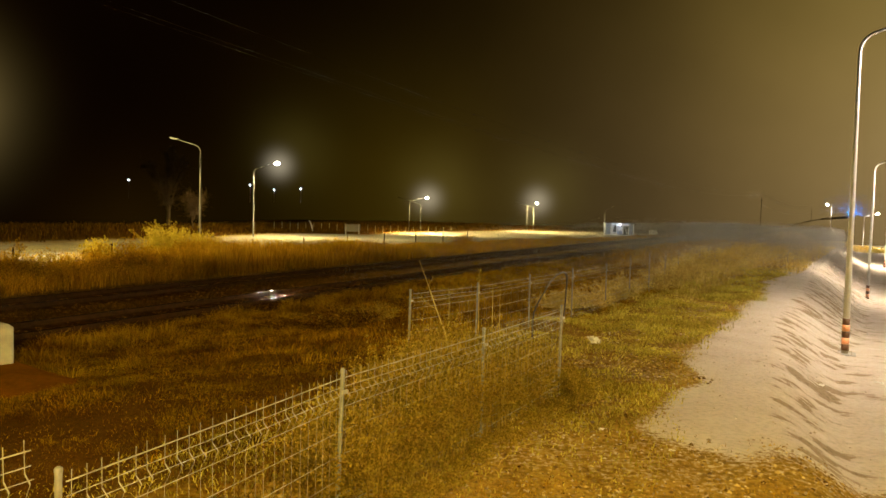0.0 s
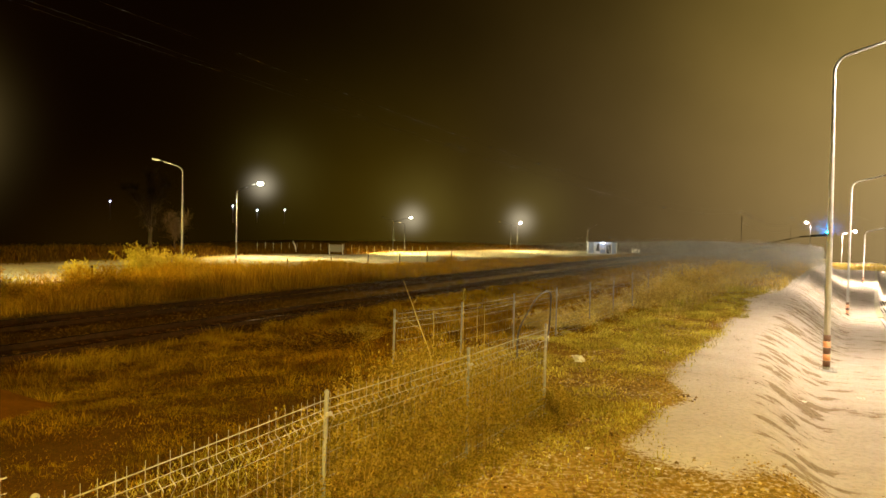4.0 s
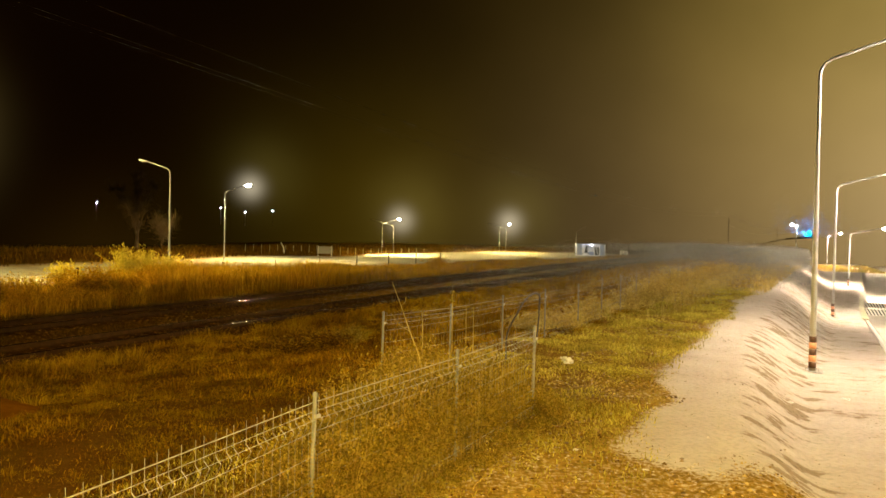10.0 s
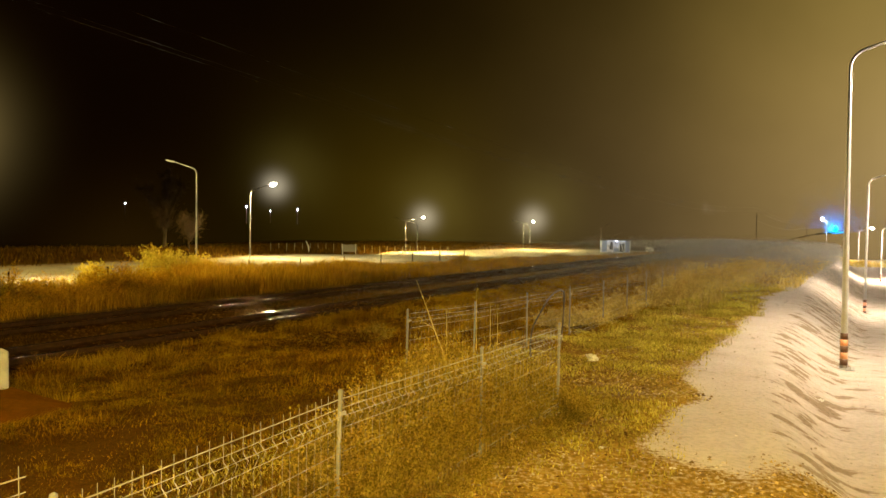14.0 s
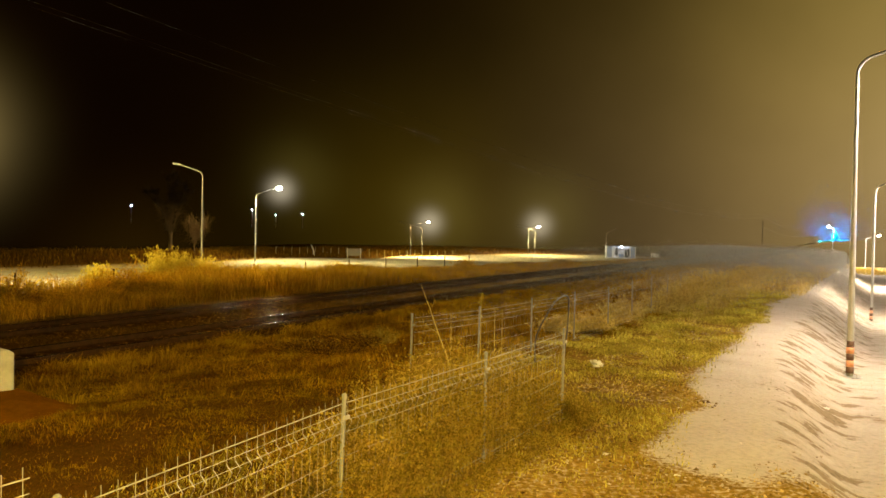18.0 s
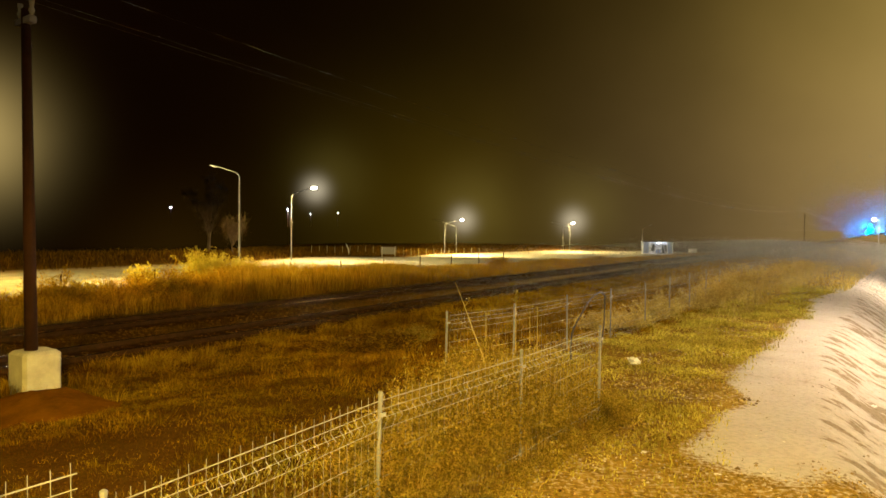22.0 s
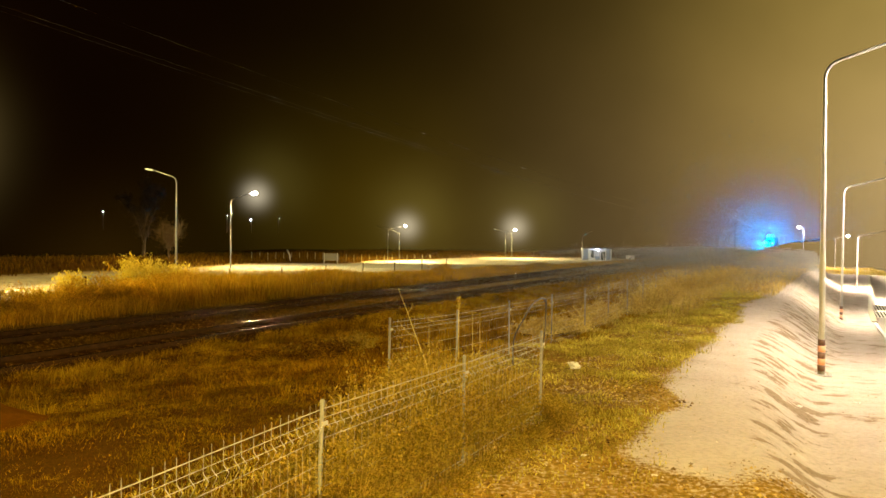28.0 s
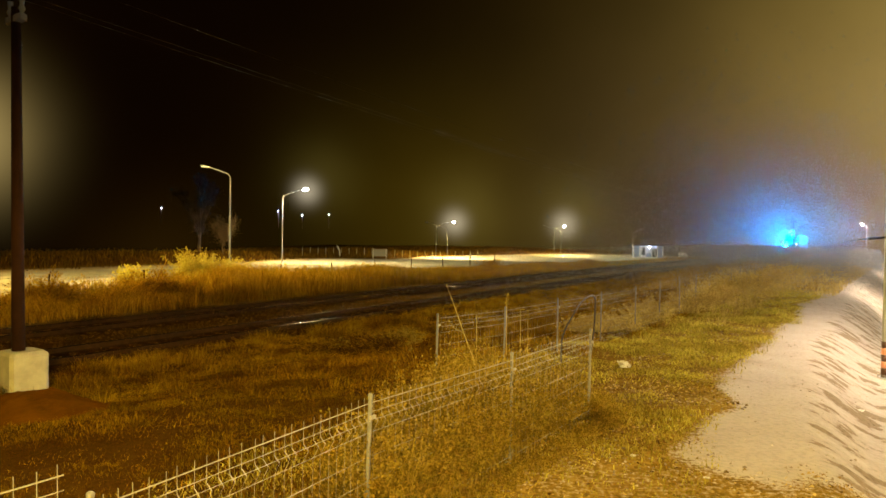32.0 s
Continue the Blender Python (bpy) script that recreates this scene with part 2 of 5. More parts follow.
STONE = leafy("ballast_stone", (0.065, 0.032, 0.005), (0.22, 0.115, 0.02), 0.9, 0.0)
CLOD = leafy("earth_clod", (0.07, 0.035, 0.006), (0.62, 0.46, 0.16), 0.95, 0.0)
PEBBLE = leafy("pale_pebble", (0.22, 0.17, 0.11), (0.60, 0.52, 0.40), 0.9, 0.0)
DRY_GRASS = leafy("dry_grass", (0.16, 0.085, 0.006), (0.56, 0.36, 0.035))
FIELD_GRASS = leafy("matted_field_grass", (0.150, 0.072, 0.0025), (0.46, 0.275, 0.012), worn=(0.30, 0.21, 0.12))
MATTED = leafy("matted_olive_grass", (0.12, 0.066, 0.0020), (0.34, 0.225, 0.010))
YELLOW_LEAF = leafy("yellow_leaf", (0.55, 0.42, 0.04), (0.86, 0.74, 0.12), thin=0.6)
GREEN_GRASS = leafy("green_grass", (0.25, 0.205, 0.020), (0.68, 0.585, 0.100), pale=0.52)
REED = leafy("dry_reed", (0.20, 0.098, 0.004), (0.78, 0.475, 0.028), thin=0.6)
SCRUB = leafy("dark_scrub", (0.05, 0.025, 0.003), (0.18, 0.096, 0.008))
TUFT = leafy("golden_tuft_grass", (0.14, 0.072, 0.003), (0.52, 0.335, 0.018), thin=0.5, worn=(0.42, 0.33, 0.2))
WEED = leafy("straw_weed", (0.37, 0.27, 0.06), (0.78, 0.61, 0.19))
TWIG = leafy("dry_twig", (0.20, 0.13, 0.02), (0.62, 0.45, 0.09))
DRY_LEAF = leafy("withered_leaf", (0.19, 0.130, 0.010), (0.54, 0.405, 0.060), thin=0.45, pale=0.44)
BARK = plain("tree_bark", (0.10, 0.056, 0.018), 0.9, vary=0.4, scale=4, fine=30, relief=0.9)
POLE_DARK = plain("dark_timber_pole", (0.028, 0.011, 0.004), 0.95, vary=0.4, scale=2.5, fine=30, relief=0.7, specular=0.1)
MOUND = plain("dug_red_earth", (0.105, 0.041, 0.0022), 1.0, specular=0.0, vary=0.4, scale=2.2, fine=22, relief=0.9)
CABLE = plain("bare_line_wire", (0.12, 0.11, 0.10), 0.5, vary=0.2)
HOSE = plain("bent_hose", (0.05, 0.035, 0.025), 0.6, vary=0.3)
PLASTIC = plain("torn_white_plastic", (0.56, 0.54, 0.48), 0.6, vary=0.15)
KIOSK_WALL = plain("kiosk_blue_panel", (0.20, 0.28, 0.52), 0.5, vary=0.12, scale=1.5)
KIOSK_TRIM = plain("kiosk_white_frame", (0.62, 0.65, 0.72), 0.5, vary=0.1)
WHITE_PAINT = plain("white_sheet_metal", (0.74, 0.72, 0.66), 0.5, vary=0.2, scale=2)
LOCO_BODY = plain("locomotive_dark_paint", (0.012, 0.014, 0.022), 0.6, vary=0.3, scale=1.5)
LOCO_FRAME = plain("locomotive_underframe", (0.03, 0.028, 0.026), 0.7, vary=0.3)
RED_PAINT = plain("red_warning_paint", (0.62, 0.055, 0.04), 0.5, vary=0.2)
BLACK_PAINT = plain("black_warning_paint", (0.03, 0.028, 0.025), 0.55, vary=0.3)
GLASS_DARK, _t, _b = material("window_glass")
_b.inputs["Base Color"].default_value, _b.inputs["Roughness"].default_value = (0.02, 0.025, 0.03, 1), 0.08
LAMP_LENS = glowing("lit_lamp_lens", (1.0, 0.93, 0.74), 120)
LAMP_FAR = glowing("far_white_lamp", (0.72, 0.84, 1.0), 60)
LAMP_OFF = plain("unlit_lamp_lens", (0.55, 0.53, 0.48), 0.25, vary=0.1)
HEADLIGHT = glowing("headlight_lens", (0.0, 0.28, 1.0), 11500)
HEADLIGHT_DIM = glowing("dim_marker_lens", (1.0, 0.42, 0.34), 3)
KIOSK_LAMP = glowing("kiosk_entrance_lamp", (0.74, 0.86, 1.0), 22)
KIOSK_TUBE = glowing("kiosk_tube_lamp", (0.72, 0.86, 1.0), 0.8)

# ---- mesh building ----


class Geo:
    """Collects the vertices and faces of one mesh."""

    def __init__(self):
        self.v, self.f = [], []

    def add(self, verts, faces):
        k = len(self.v)
        self.v += [tuple(a) for a in verts]
        self.f += [tuple(i + k for i in face) for face in faces]
        return self

    def box(self, centre, size, turn=None, bevel=0.0):
        """A box; with a bevel its upright edges and its top edge are cut."""
        x, y, z = (a / 2 for a in size)
        b = min(bevel, x * 0.9, y * 0.9, z * 0.9)
        if b <= 0:
            pts = [(i, j, k) for k in (-z, z) for i, j in ((-x, -y), (x, -y), (x, y), (-x, y))]
            n = 4
            rings = 2
        else:
            def ring(a, c, k):
                return [(-a + b, -c, k), (a - b, -c, k), (a, -c + b, k), (a, c - b, k), (a - b, c, k), (-a + b, c, k), (-a, c - b, k), (-a, -c + b, k)]
            pts = ring(x, y, -z) + ring(x, y, z - b) + ring(x - b, y - b, z)
            n, rings = 8, 3
        m = turn.to_3x3() if turn is not None else Matrix.Identity(3)
        pts = [Vector(centre) + m @ Vector(a) for a in pts]
        faces = [tuple(range(n))[::-1], tuple(range(n * (rings - 1), n * rings))]
        for r in range(rings - 1):
            faces += [(r * n + i, r * n + (i + 1) % n, (r + 1) * n + (i + 1) % n, (r + 1) * n + i) for i in range(n)]
        return self.add(pts, faces)

    def tube(self, points, radii, n=8, caps=True):
        """A round bar along points."""
        pts = [Vector(a) for a in points]
        if isinstance(radii, (int, float)):
            radii = [radii] * len(pts)
        verts, faces = [], []
        side = None
        for i, a in enumerate(pts):
            d = (pts[min(i + 1, len(pts) - 1)] - pts[max(i - 1, 0)]).normalized()
            if side is None:
                side = d.cross(Vector((0.31, 0.92, 0.24))).normalized()
            side = (side - d * side.dot(d)).normalized()
            up = d.cross(side)
            for j in range(n):
                w = 2 * math.pi * j / n
                verts.append(a + (side * math.cos(w) + up * math.sin(w)) * radii[i])
        for i in range(len(pts) - 1):
            faces += [(i * n + j, i * n + (j + 1) % n, (i + 1) * n + (j + 1) % n, (i + 1) * n + j) for j in range(n)]
        if caps:
            faces += [tuple(range(n))[::-1], tuple(range((len(pts) - 1) * n, len(pts) * n))]
        return self.add(verts, faces)

    def ball(self, centre, size, n=10, rings=6):
        verts, faces = [], []
        c = Vector(centre)
        for i in range(rings + 1):
            a = math.pi * i / rings
            for j in range(n):
                w = 2 * math.pi * j / n
                verts.append(c + Vector((size[0] * math.sin(a) * math.cos(w), size[1] * math.sin(a) * math.sin(w), size[2] * math.cos(a))))
        for i in range(rings):
            faces += [(i * n + j, (i + 1) * n + j, (i + 1) * n + (j + 1) % n, i * n + (j + 1) % n) for j in range(n)]
        return self.add(verts, faces)

    def mesh(self, name, mat, smooth=False):
        me = bpy.data.meshes.new(name)
        me.from_pydata(self.v, [], self.f)
        me.materials.append(mat)
        if smooth:
            me.polygons.foreach_set("use_smooth", [True] * len(me.polygons))
        me.update()
        return me


def part(name, geo, mat, parent, label="", smooth=False, place=None):
    """One mesh under a thing or a part; geo may be a mesh that alike parts share."""
    me = geo if isinstance(geo, bpy.types.Mesh) else geo.mesh(name, mat, smooth)
    ob = new(name, me)
    ob.parent = parent
    if place is not None:
        ob.matrix_basis = place
    return tagged(ob, label)


def thing(name, label, category, place=None, group="", kind=""):
    ob = new(name)
    ob.empty_display_size = 0.2
    if place is not None:
        ob.matrix_basis = place
    return tagged(ob, label, category, group, kind)


def solid(name, geo, mat, label, category="", group="", kind="", smooth=False, place=None):
    ob = new(name, geo if isinstance(geo, bpy.types.Mesh) else geo.mesh(name, mat, smooth))
    if place is not None:
        ob.matrix_basis = place
    return tagged(ob, label, category, group, kind)


# heading of the railway and of the road as a turn about z
ALONG = 90.0 - 29.0


def stand(s, p, z, turn=0.0):
    """A pose whose x axis runs along the railway and whose y axis points to the left of it."""
    v = W(s, p, z)
    return pose(v.x, v.y, v.z, 0, 0, ALONG + turn)


# ---- sheets painted with the glow of the haze ----


def haze_sheet_material():
    m, t, b = material("haze_glow_sheet")
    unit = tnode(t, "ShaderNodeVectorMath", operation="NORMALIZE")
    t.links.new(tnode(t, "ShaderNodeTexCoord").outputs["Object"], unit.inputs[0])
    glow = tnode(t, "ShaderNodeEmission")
    t.links.new(air_glow(t, unit.outputs[0]), glow.inputs["Color"])
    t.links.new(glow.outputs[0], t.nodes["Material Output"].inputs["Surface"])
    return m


HAZE_SHEET = haze_sheet_material()


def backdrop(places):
    """An added sheet that glows with painted haze and hides the ground where the lit part ends: places along it, with
    its lowest and highest points. Its origin is the eye.
    """
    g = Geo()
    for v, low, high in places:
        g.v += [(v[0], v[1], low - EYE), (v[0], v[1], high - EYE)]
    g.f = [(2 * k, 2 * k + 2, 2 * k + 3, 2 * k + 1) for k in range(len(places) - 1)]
    return solid("backdrop", g, HAZE_SHEET, "glowing sheet painted as night haze, hiding unlit ground", "distance", kind="structure", place=pose(0, 0, EYE))


# ---- ground ----


def hash2(i, j, seed):
    h = np.sin(i * 127.1 + j * 311.7 + seed * 74.7) * 43758.5453
    return h - np.floor(h)


def vnoise(x, y, seed=0):
    i, j = np.floor(x), np.floor(y)
    u, v = x - i, y - j
    u, v = u * u * (3 - 2 * u), v * v * (3 - 2 * v)
    a, b = hash2(i, j, seed), hash2(i + 1, j, seed)
    c, d = hash2(i, j + 1, seed), hash2(i + 1, j + 1, seed)
    return (a * (1 - u) + b * u) * (1 - v) + (c * (1 - u) + d * u) * v


def fbm(x, y, seed=0, octaves=4):
    total, amp, norm = 0.0, 1.0, 0.0
    for k in range(octaves):
        total = total + amp * vnoise(x * 2 ** k, y * 2 ** k, seed + k)
        norm += amp
        amp *= 0.5
    return total / norm


def smooth(a, b, x):
    u = np.clip((x - a) / (b - a), 0, 1)
    return u * u * (3 - 2 * u)


def line(x, *pairs):
    return np.interp(x, [a for a, _ in pairs], [b for _, b in pairs])


def crest_p(s):
    return line(s, (-20, -0.9), (0, -0.6), (7.7, 0.25), (11, 0.85), (20, 1.4), (45, 0.8), (80, 0.0), (150, -2.0)) 


def top_z(s):
    return line(s, (20, 0.0), (30, -0.04), (45, -0.22), (60, -0.42), (80, -0.72), (100, -1.1), (125, -1.8), (150, -2.5), (200, -3.2), (400, -4.0))


def low_z(s):
    return line(s, (-40, 0.0), (0, -0.2), (20, -0.82), (46, -2.0), (95, -2.85), (200, -4.0), (400, -4.2))


def kerb_p(s):
    return line(s, (-40, -2.4), (0, -2.0), (20, -2.4), (48, -3.5), (58, -3.95), (95, -6.4), (200, -13.0), (400, -28.0))


def road_z(s):
    return line(s, (-40, -0.15), (0, -0.34), (20, -0.96), (40, -2.0), (48, -2.6), (62, -3.7), (80, -4.3), (120, -4.7), (400, -4.8))


def rail_z(s):
    return line(s, (-60, -0.7), (70, -0.7), (110, -0.8), (150, -0.92), (180, -0.82), (210, -0.6), (255, -0.3), (330, 0.4), (420, 1.8), (560, 3.6), (700, 4.7), (1300, 9.2))


def track_p(s):
    """The nearer track: straight at first, then a wide curve to the right."""
    return 17.9 - 0.035 * np.maximum(0.0, s - 105) - 0.035 * 20 * smooth(60, 150, s) * (s < 105) - 0.7 * (s >= 105) * 1.0 * smooth(60, 150, s)


def yard_z(r):
    return -0.9 - 2.2 * smooth(75, 155, r)


def yard_edge(s):
    return line(s, (-100, 53.5), (50, 53.5), (132, 86.0), (180, 80.0), (200, 60.0), (204, 30.0))


def bank_width(s):
    return np.maximum(0.7, (1.55 + 0.65 * smooth(40, 24, s)) * (top_z(s) - low_z(s)))


def bank(s, p):
    """How far down the bank towards the road a place lies, 0 on top and 1 at its foot."""
    u = (crest_p(s) - p) / bank_width(s)
    plane = smooth(30, 55, s)
    return smooth(0, 1, u) * (1 - plane) + np.clip(u, 0, 1) * plane


def height(s, p):
    r = np.hypot(s, p)
    track = track_p(s)
    bed = rail_z(s) - 0.30
    z = top_z(s) + 0.0 * p
    # slope down to the road on the one side
    low = low_z(s)
    z = z + (low - top_z(s)) * bank(s, p)
    # field that falls to the tracks on the other
    u = smooth(6.5 + 3.5 * smooth(120, 300, s), 14.2, p - (track - 17.9))
    berm = 0.11 + 0.29 * (1 - smooth(80, 150, s))
    z = z * (1 - u) + (bed + berm) * u
    lip = smooth(14.6, 15.6, p - (track - 17.9))
    z = z - (berm - 0.11) * lip
    # yard beyond the tracks
    drop = 3.5 * smooth(110, 190, s)
    v = smooth(10.0 - drop, 16.0 - 1.6 * drop, p - track)
    z = z * (1 - v) + yard_z(r) * v
    back = smooth(0.0, 7.0, p - yard_edge(s)) * (p > 28)
    z = z + 0.35 * back
    # far country
    z = z + 0.02 * np.clip(r - 300, 0.0, 140.0) * smooth(40, 120, p)
    return z


def masks(s, p):
    crest, width = crest_p(s), bank_width(s)
    slope = smooth(-0.1, 0.25, (crest - p) / width) * (1 - smooth(0.85, 1.25, (crest - p) / width))
    wob = 1.5 * (fbm(s * 0.35, p * 0.5, 3) - 0.5)
    left = line(s, (0, 0.2), (5, 0.5), (8, 1.3), (10, 2.0), (25.7, 2.4), (50, 1.6), (90, 0.6))
    sand = smooth(0.5, -0.5, p - left - wob) * smooth(5.8, 9.0, s + 2.0 * wob + 0.7 * (p - 1.0))
    dirt = 0.40 * smooth(30.0, 11.0, s) * smooth(5.6, 3.6, p) * smooth(0.30, 0.58, fbm(s * 0.7, p * 0.7, 5))
    return slope, np.maximum(sand, dirt)


def ground_height(s, p):
    """The ground's height with its small relief."""
    slope, sand = masks(s, p)
    z = height(s, p)
    near = smooth(70, 30, np.hypot(s, p))
    field = smooth(2.2, 4.5, p) * smooth(15.4, 14.0, p)
    z = z + near * field * (0.26 * (fbm(s * 0.45, p * 0.45, 11) - 0.5) + 0.10 * (fbm(s * 1.7, p * 1.7, 15) - 0.5))
    z = z + near * sand * 0.05 * (fbm(s * 1.6, p * 1.6, 21) - 0.5)
    q = s + 0.6 * p + 0.5 * fbm(s * 0.8, p * 0.8, 33)
    cut = fbm(q * 1.9, p * 0.75, 31, 3) - 0.5
    z = z + near * slope * (0.018 * cut - 0.010 * smooth(0.02, -0.12, cut))
    z = z + near * 0.03 * (fbm(s * 4.0, p * 4.0, 41, 2) - 0.5)
    return z


def G(s, p):
    return float(ground_height(np.array([float(s)]), np.array([float(p)]))[0])


def steps(*spans):
    out = [spans[0][0]]
    for a, b, d in spans:
        n = max(1, round((b - a) / d))
        out += [a + (b - a) * (i + 1) / n for i in range(n)]
    return np.array(out)


def sheet(name, ss, pp, zfun, mat, label, zones=None):
    S, P = np.meshgrid(ss, pp, indexing="ij")
    Z = zfun(S, P)
    X, Y = S * SN - P * CS, S * CS + P * SN
    ns, n_p = len(ss), len(pp)
    me = bpy.data.meshes.new(name)
    idx = np.arange(ns * n_p).reshape(ns, n_p)
    quads = np.stack([idx[:-1, :-1], idx[:-1, 1:], idx[1:, 1:], idx[1:, :-1]], -1).reshape(-1, 4)[:, ::-1]
    me.vertices.add(ns * n_p)
    me.vertices.foreach_set("co", np.stack([X, Y, Z], -1).reshape(-1).astype(np.float32))
    me.loops.add(quads.size)
    me.loops.foreach_set("vertex_index", quads.reshape(-1).astype(np.int32))
    me.polygons.add(len(quads))
    me.polygons.foreach_set("loop_start", np.arange(0, quads.size, 4, dtype=np.int32))
    me.polygons.foreach_set("use_smooth", np.ones(len(quads), dtype=bool))
    me.materials.append(mat)
    if zones is not None:
        col = zones(S, P).reshape(-1, 4).astype(np.float32)
        a = me.color_attributes.new("zone", "FLOAT_COLOR", "POINT")
        a.data.foreach_set("color", col.reshape(-1))
    me.update(calc_edges=True)
    me.validate()
    ob = new(name, me)
    return tagged(ob, label, name, kind="structure")


def ground_zones(S, P):
    slope, sand = masks(S, P)
    track = track_p(S)
    # bed paled with distance: the haze is put into its colour
    ballast = smooth(-2.6, -2.0, P - track) * smooth(7.3, 6.6, P - track) * (1 - 0.72 * smooth(20, 50, S) - 0.25 * smooth(120, 190, S))
    yard = smooth(11.0, 14.0, P - track + 2.0 * (fbm(S * 0.3, P * 0.3, 51) - 0.5)) * smooth(1.2, 0.0, P - yard_edge(S)) * (S > -100)
    # darker mix on field, verge and yard back, paled far off for haze
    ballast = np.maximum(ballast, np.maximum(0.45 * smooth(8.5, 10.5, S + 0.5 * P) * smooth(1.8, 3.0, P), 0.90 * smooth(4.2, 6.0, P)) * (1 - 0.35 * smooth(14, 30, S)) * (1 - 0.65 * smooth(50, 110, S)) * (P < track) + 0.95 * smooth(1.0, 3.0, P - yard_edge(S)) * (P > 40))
    slope = np.maximum(slope, 0.45 * smooth(0.6, 0.9, (crest_p(S) - P) / bank_width(S)) * (S > 4))
    right = smooth(0.3, 0.0, P - kerb_p(S)) * (S > 20)
    foot = smooth(0.75, 2.1, (crest_p(S) - P) / bank_width(S) + 0.5 * (fbm(S * 0.5, P * 0.9, 151) - 0.5)) * smooth(5, 9, S) * smooth(46, 36, S) * smooth(0.0, 0.25, P - kerb_p(S))
    sand = sand * (1 - 0.40 * foot)
    out = np.zeros(S.shape + (4,))
    out[..., 0], out[..., 1], out[..., 2], out[..., 3] = np.maximum(sand, right), ballast, yard, slope
    return out


def ground_with_road(S, P):
    z = ground_height(S, P)
    under = smooth(-0.15, -0.5, P - kerb_p(S)) * smooth(-9.9, -9.4, P - kerb_p(S))
    return z + (np.minimum(road_z(S), z) - 0.3 - z) * under


far = [90.0 * 1.32 ** k for k in range(13)]
s_lines = np.concatenate([-np.array(far[::-1]), steps((-60, -4, 4), (-4, 30, 0.125), (30, 60, 0.4), (60, 210, 2.0)), [240 * 1.3 ** k for k in range(10)]])
p_lines = np.concatenate([-np.array(far[::-1]), steps((-60, -14, 4), (-14, -3, 0.5), (-3, 3.2, 0.1), (3.2, 15.8, 0.2), (15.8, 40, 0.6), (40, 92, 2.0)), [110 * 1.32 ** k for k in range(12)]])
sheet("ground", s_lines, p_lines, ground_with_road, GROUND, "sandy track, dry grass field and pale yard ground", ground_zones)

# glowing haze sheets beyond the yard, before and behind the railway and beyond the road
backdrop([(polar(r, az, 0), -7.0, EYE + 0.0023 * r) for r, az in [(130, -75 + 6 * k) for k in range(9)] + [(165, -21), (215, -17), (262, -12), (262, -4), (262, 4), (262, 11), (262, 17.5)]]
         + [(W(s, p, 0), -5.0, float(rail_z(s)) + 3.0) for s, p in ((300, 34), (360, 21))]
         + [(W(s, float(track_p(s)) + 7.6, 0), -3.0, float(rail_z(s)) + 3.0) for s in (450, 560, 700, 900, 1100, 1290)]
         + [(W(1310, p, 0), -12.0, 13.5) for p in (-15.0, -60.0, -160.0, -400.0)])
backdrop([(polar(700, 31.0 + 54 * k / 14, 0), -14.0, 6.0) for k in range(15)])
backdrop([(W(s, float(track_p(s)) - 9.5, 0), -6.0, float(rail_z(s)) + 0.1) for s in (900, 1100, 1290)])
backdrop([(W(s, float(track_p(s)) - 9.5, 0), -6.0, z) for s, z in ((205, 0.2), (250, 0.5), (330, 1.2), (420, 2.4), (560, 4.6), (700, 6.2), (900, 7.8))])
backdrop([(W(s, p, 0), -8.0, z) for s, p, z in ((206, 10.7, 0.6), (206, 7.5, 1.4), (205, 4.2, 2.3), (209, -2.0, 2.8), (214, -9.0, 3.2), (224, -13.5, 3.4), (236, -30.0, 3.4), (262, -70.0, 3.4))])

# one more glowing sheet before the tracks, covers their black unlit bed
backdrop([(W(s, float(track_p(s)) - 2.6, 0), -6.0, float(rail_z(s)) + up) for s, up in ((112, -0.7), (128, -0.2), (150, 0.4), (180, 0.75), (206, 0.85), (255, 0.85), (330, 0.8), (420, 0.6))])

# road at the foot of the slope, with a raised kerb of cast lengths
road_s = steps((-40, 60, 1.0), (60, 300, 5.0))


def road_sheet():
    verts, faces = [], []
    for i, s in enumerate(road_s):
        k, z = float(kerb_p(s)), float(road_z(s))
        for d in (0.0, -1.5, -3.0, -4.5, -6.0, -7.5, -9.2):
            verts.append(W(s, k + d, z + 0.06 * math.sin(math.pi * -d / 9.2)))
        if i:
            a, b = (i - 1) * 7, i * 7
            faces += [(a + j, b + j, b + j + 1, a + j + 1)[::-1] for j in range(6)]
    g = Geo().add(verts, faces)
    return solid("road", g, ASPHALT, "worn pale road that runs down a ramp", "road", kind="structure", smooth=True)


road_sheet()

# ---- railway ----


def rail_profile(head):
    if head:
        return [(-0.036, -0.004), (0.036, -0.004), (0.036, 0.006), (0.032, 0.0115), (0.026, 0.0134), (0.013, 0.0142), (0.0, 0.0145), (-0.013, 0.0142), (-0.026, 0.0134), (-0.032, 0.0115), (-0.036, 0.006)]
    return [(-0.036, -0.004), (-0.036, -0.04), (-0.01, -0.05), (-0.01, -0.14), (-0.07, -0.155), (-0.07, -0.17),
            (0.07, -0.17), (0.07, -0.155), (0.01, -0.14), (0.01, -0.05), (0.036, -0.04), (0.036, -0.004)]


def sweep(profile, p_fun, z_fun, ss, closed=True):
    g = Geo()
    n = len(profile)
    for s in ss:
        for d, h in profile:
            g.v.append(tuple(W(s, float(p_fun(s)) + d, float(z_fun(s)) + h)))
    for i in range(len(ss) - 1):
        g.f += [(i * n + j, i * n + (j + 1) % n, (i + 1) * n + (j + 1) % n, (i + 1) * n + j) for j in range(n if closed else n - 1)]
    if closed:
        g.f += [tuple(range(n))[::-1], tuple(range((len(ss) - 1) * n, len(ss) * n))]
    return g


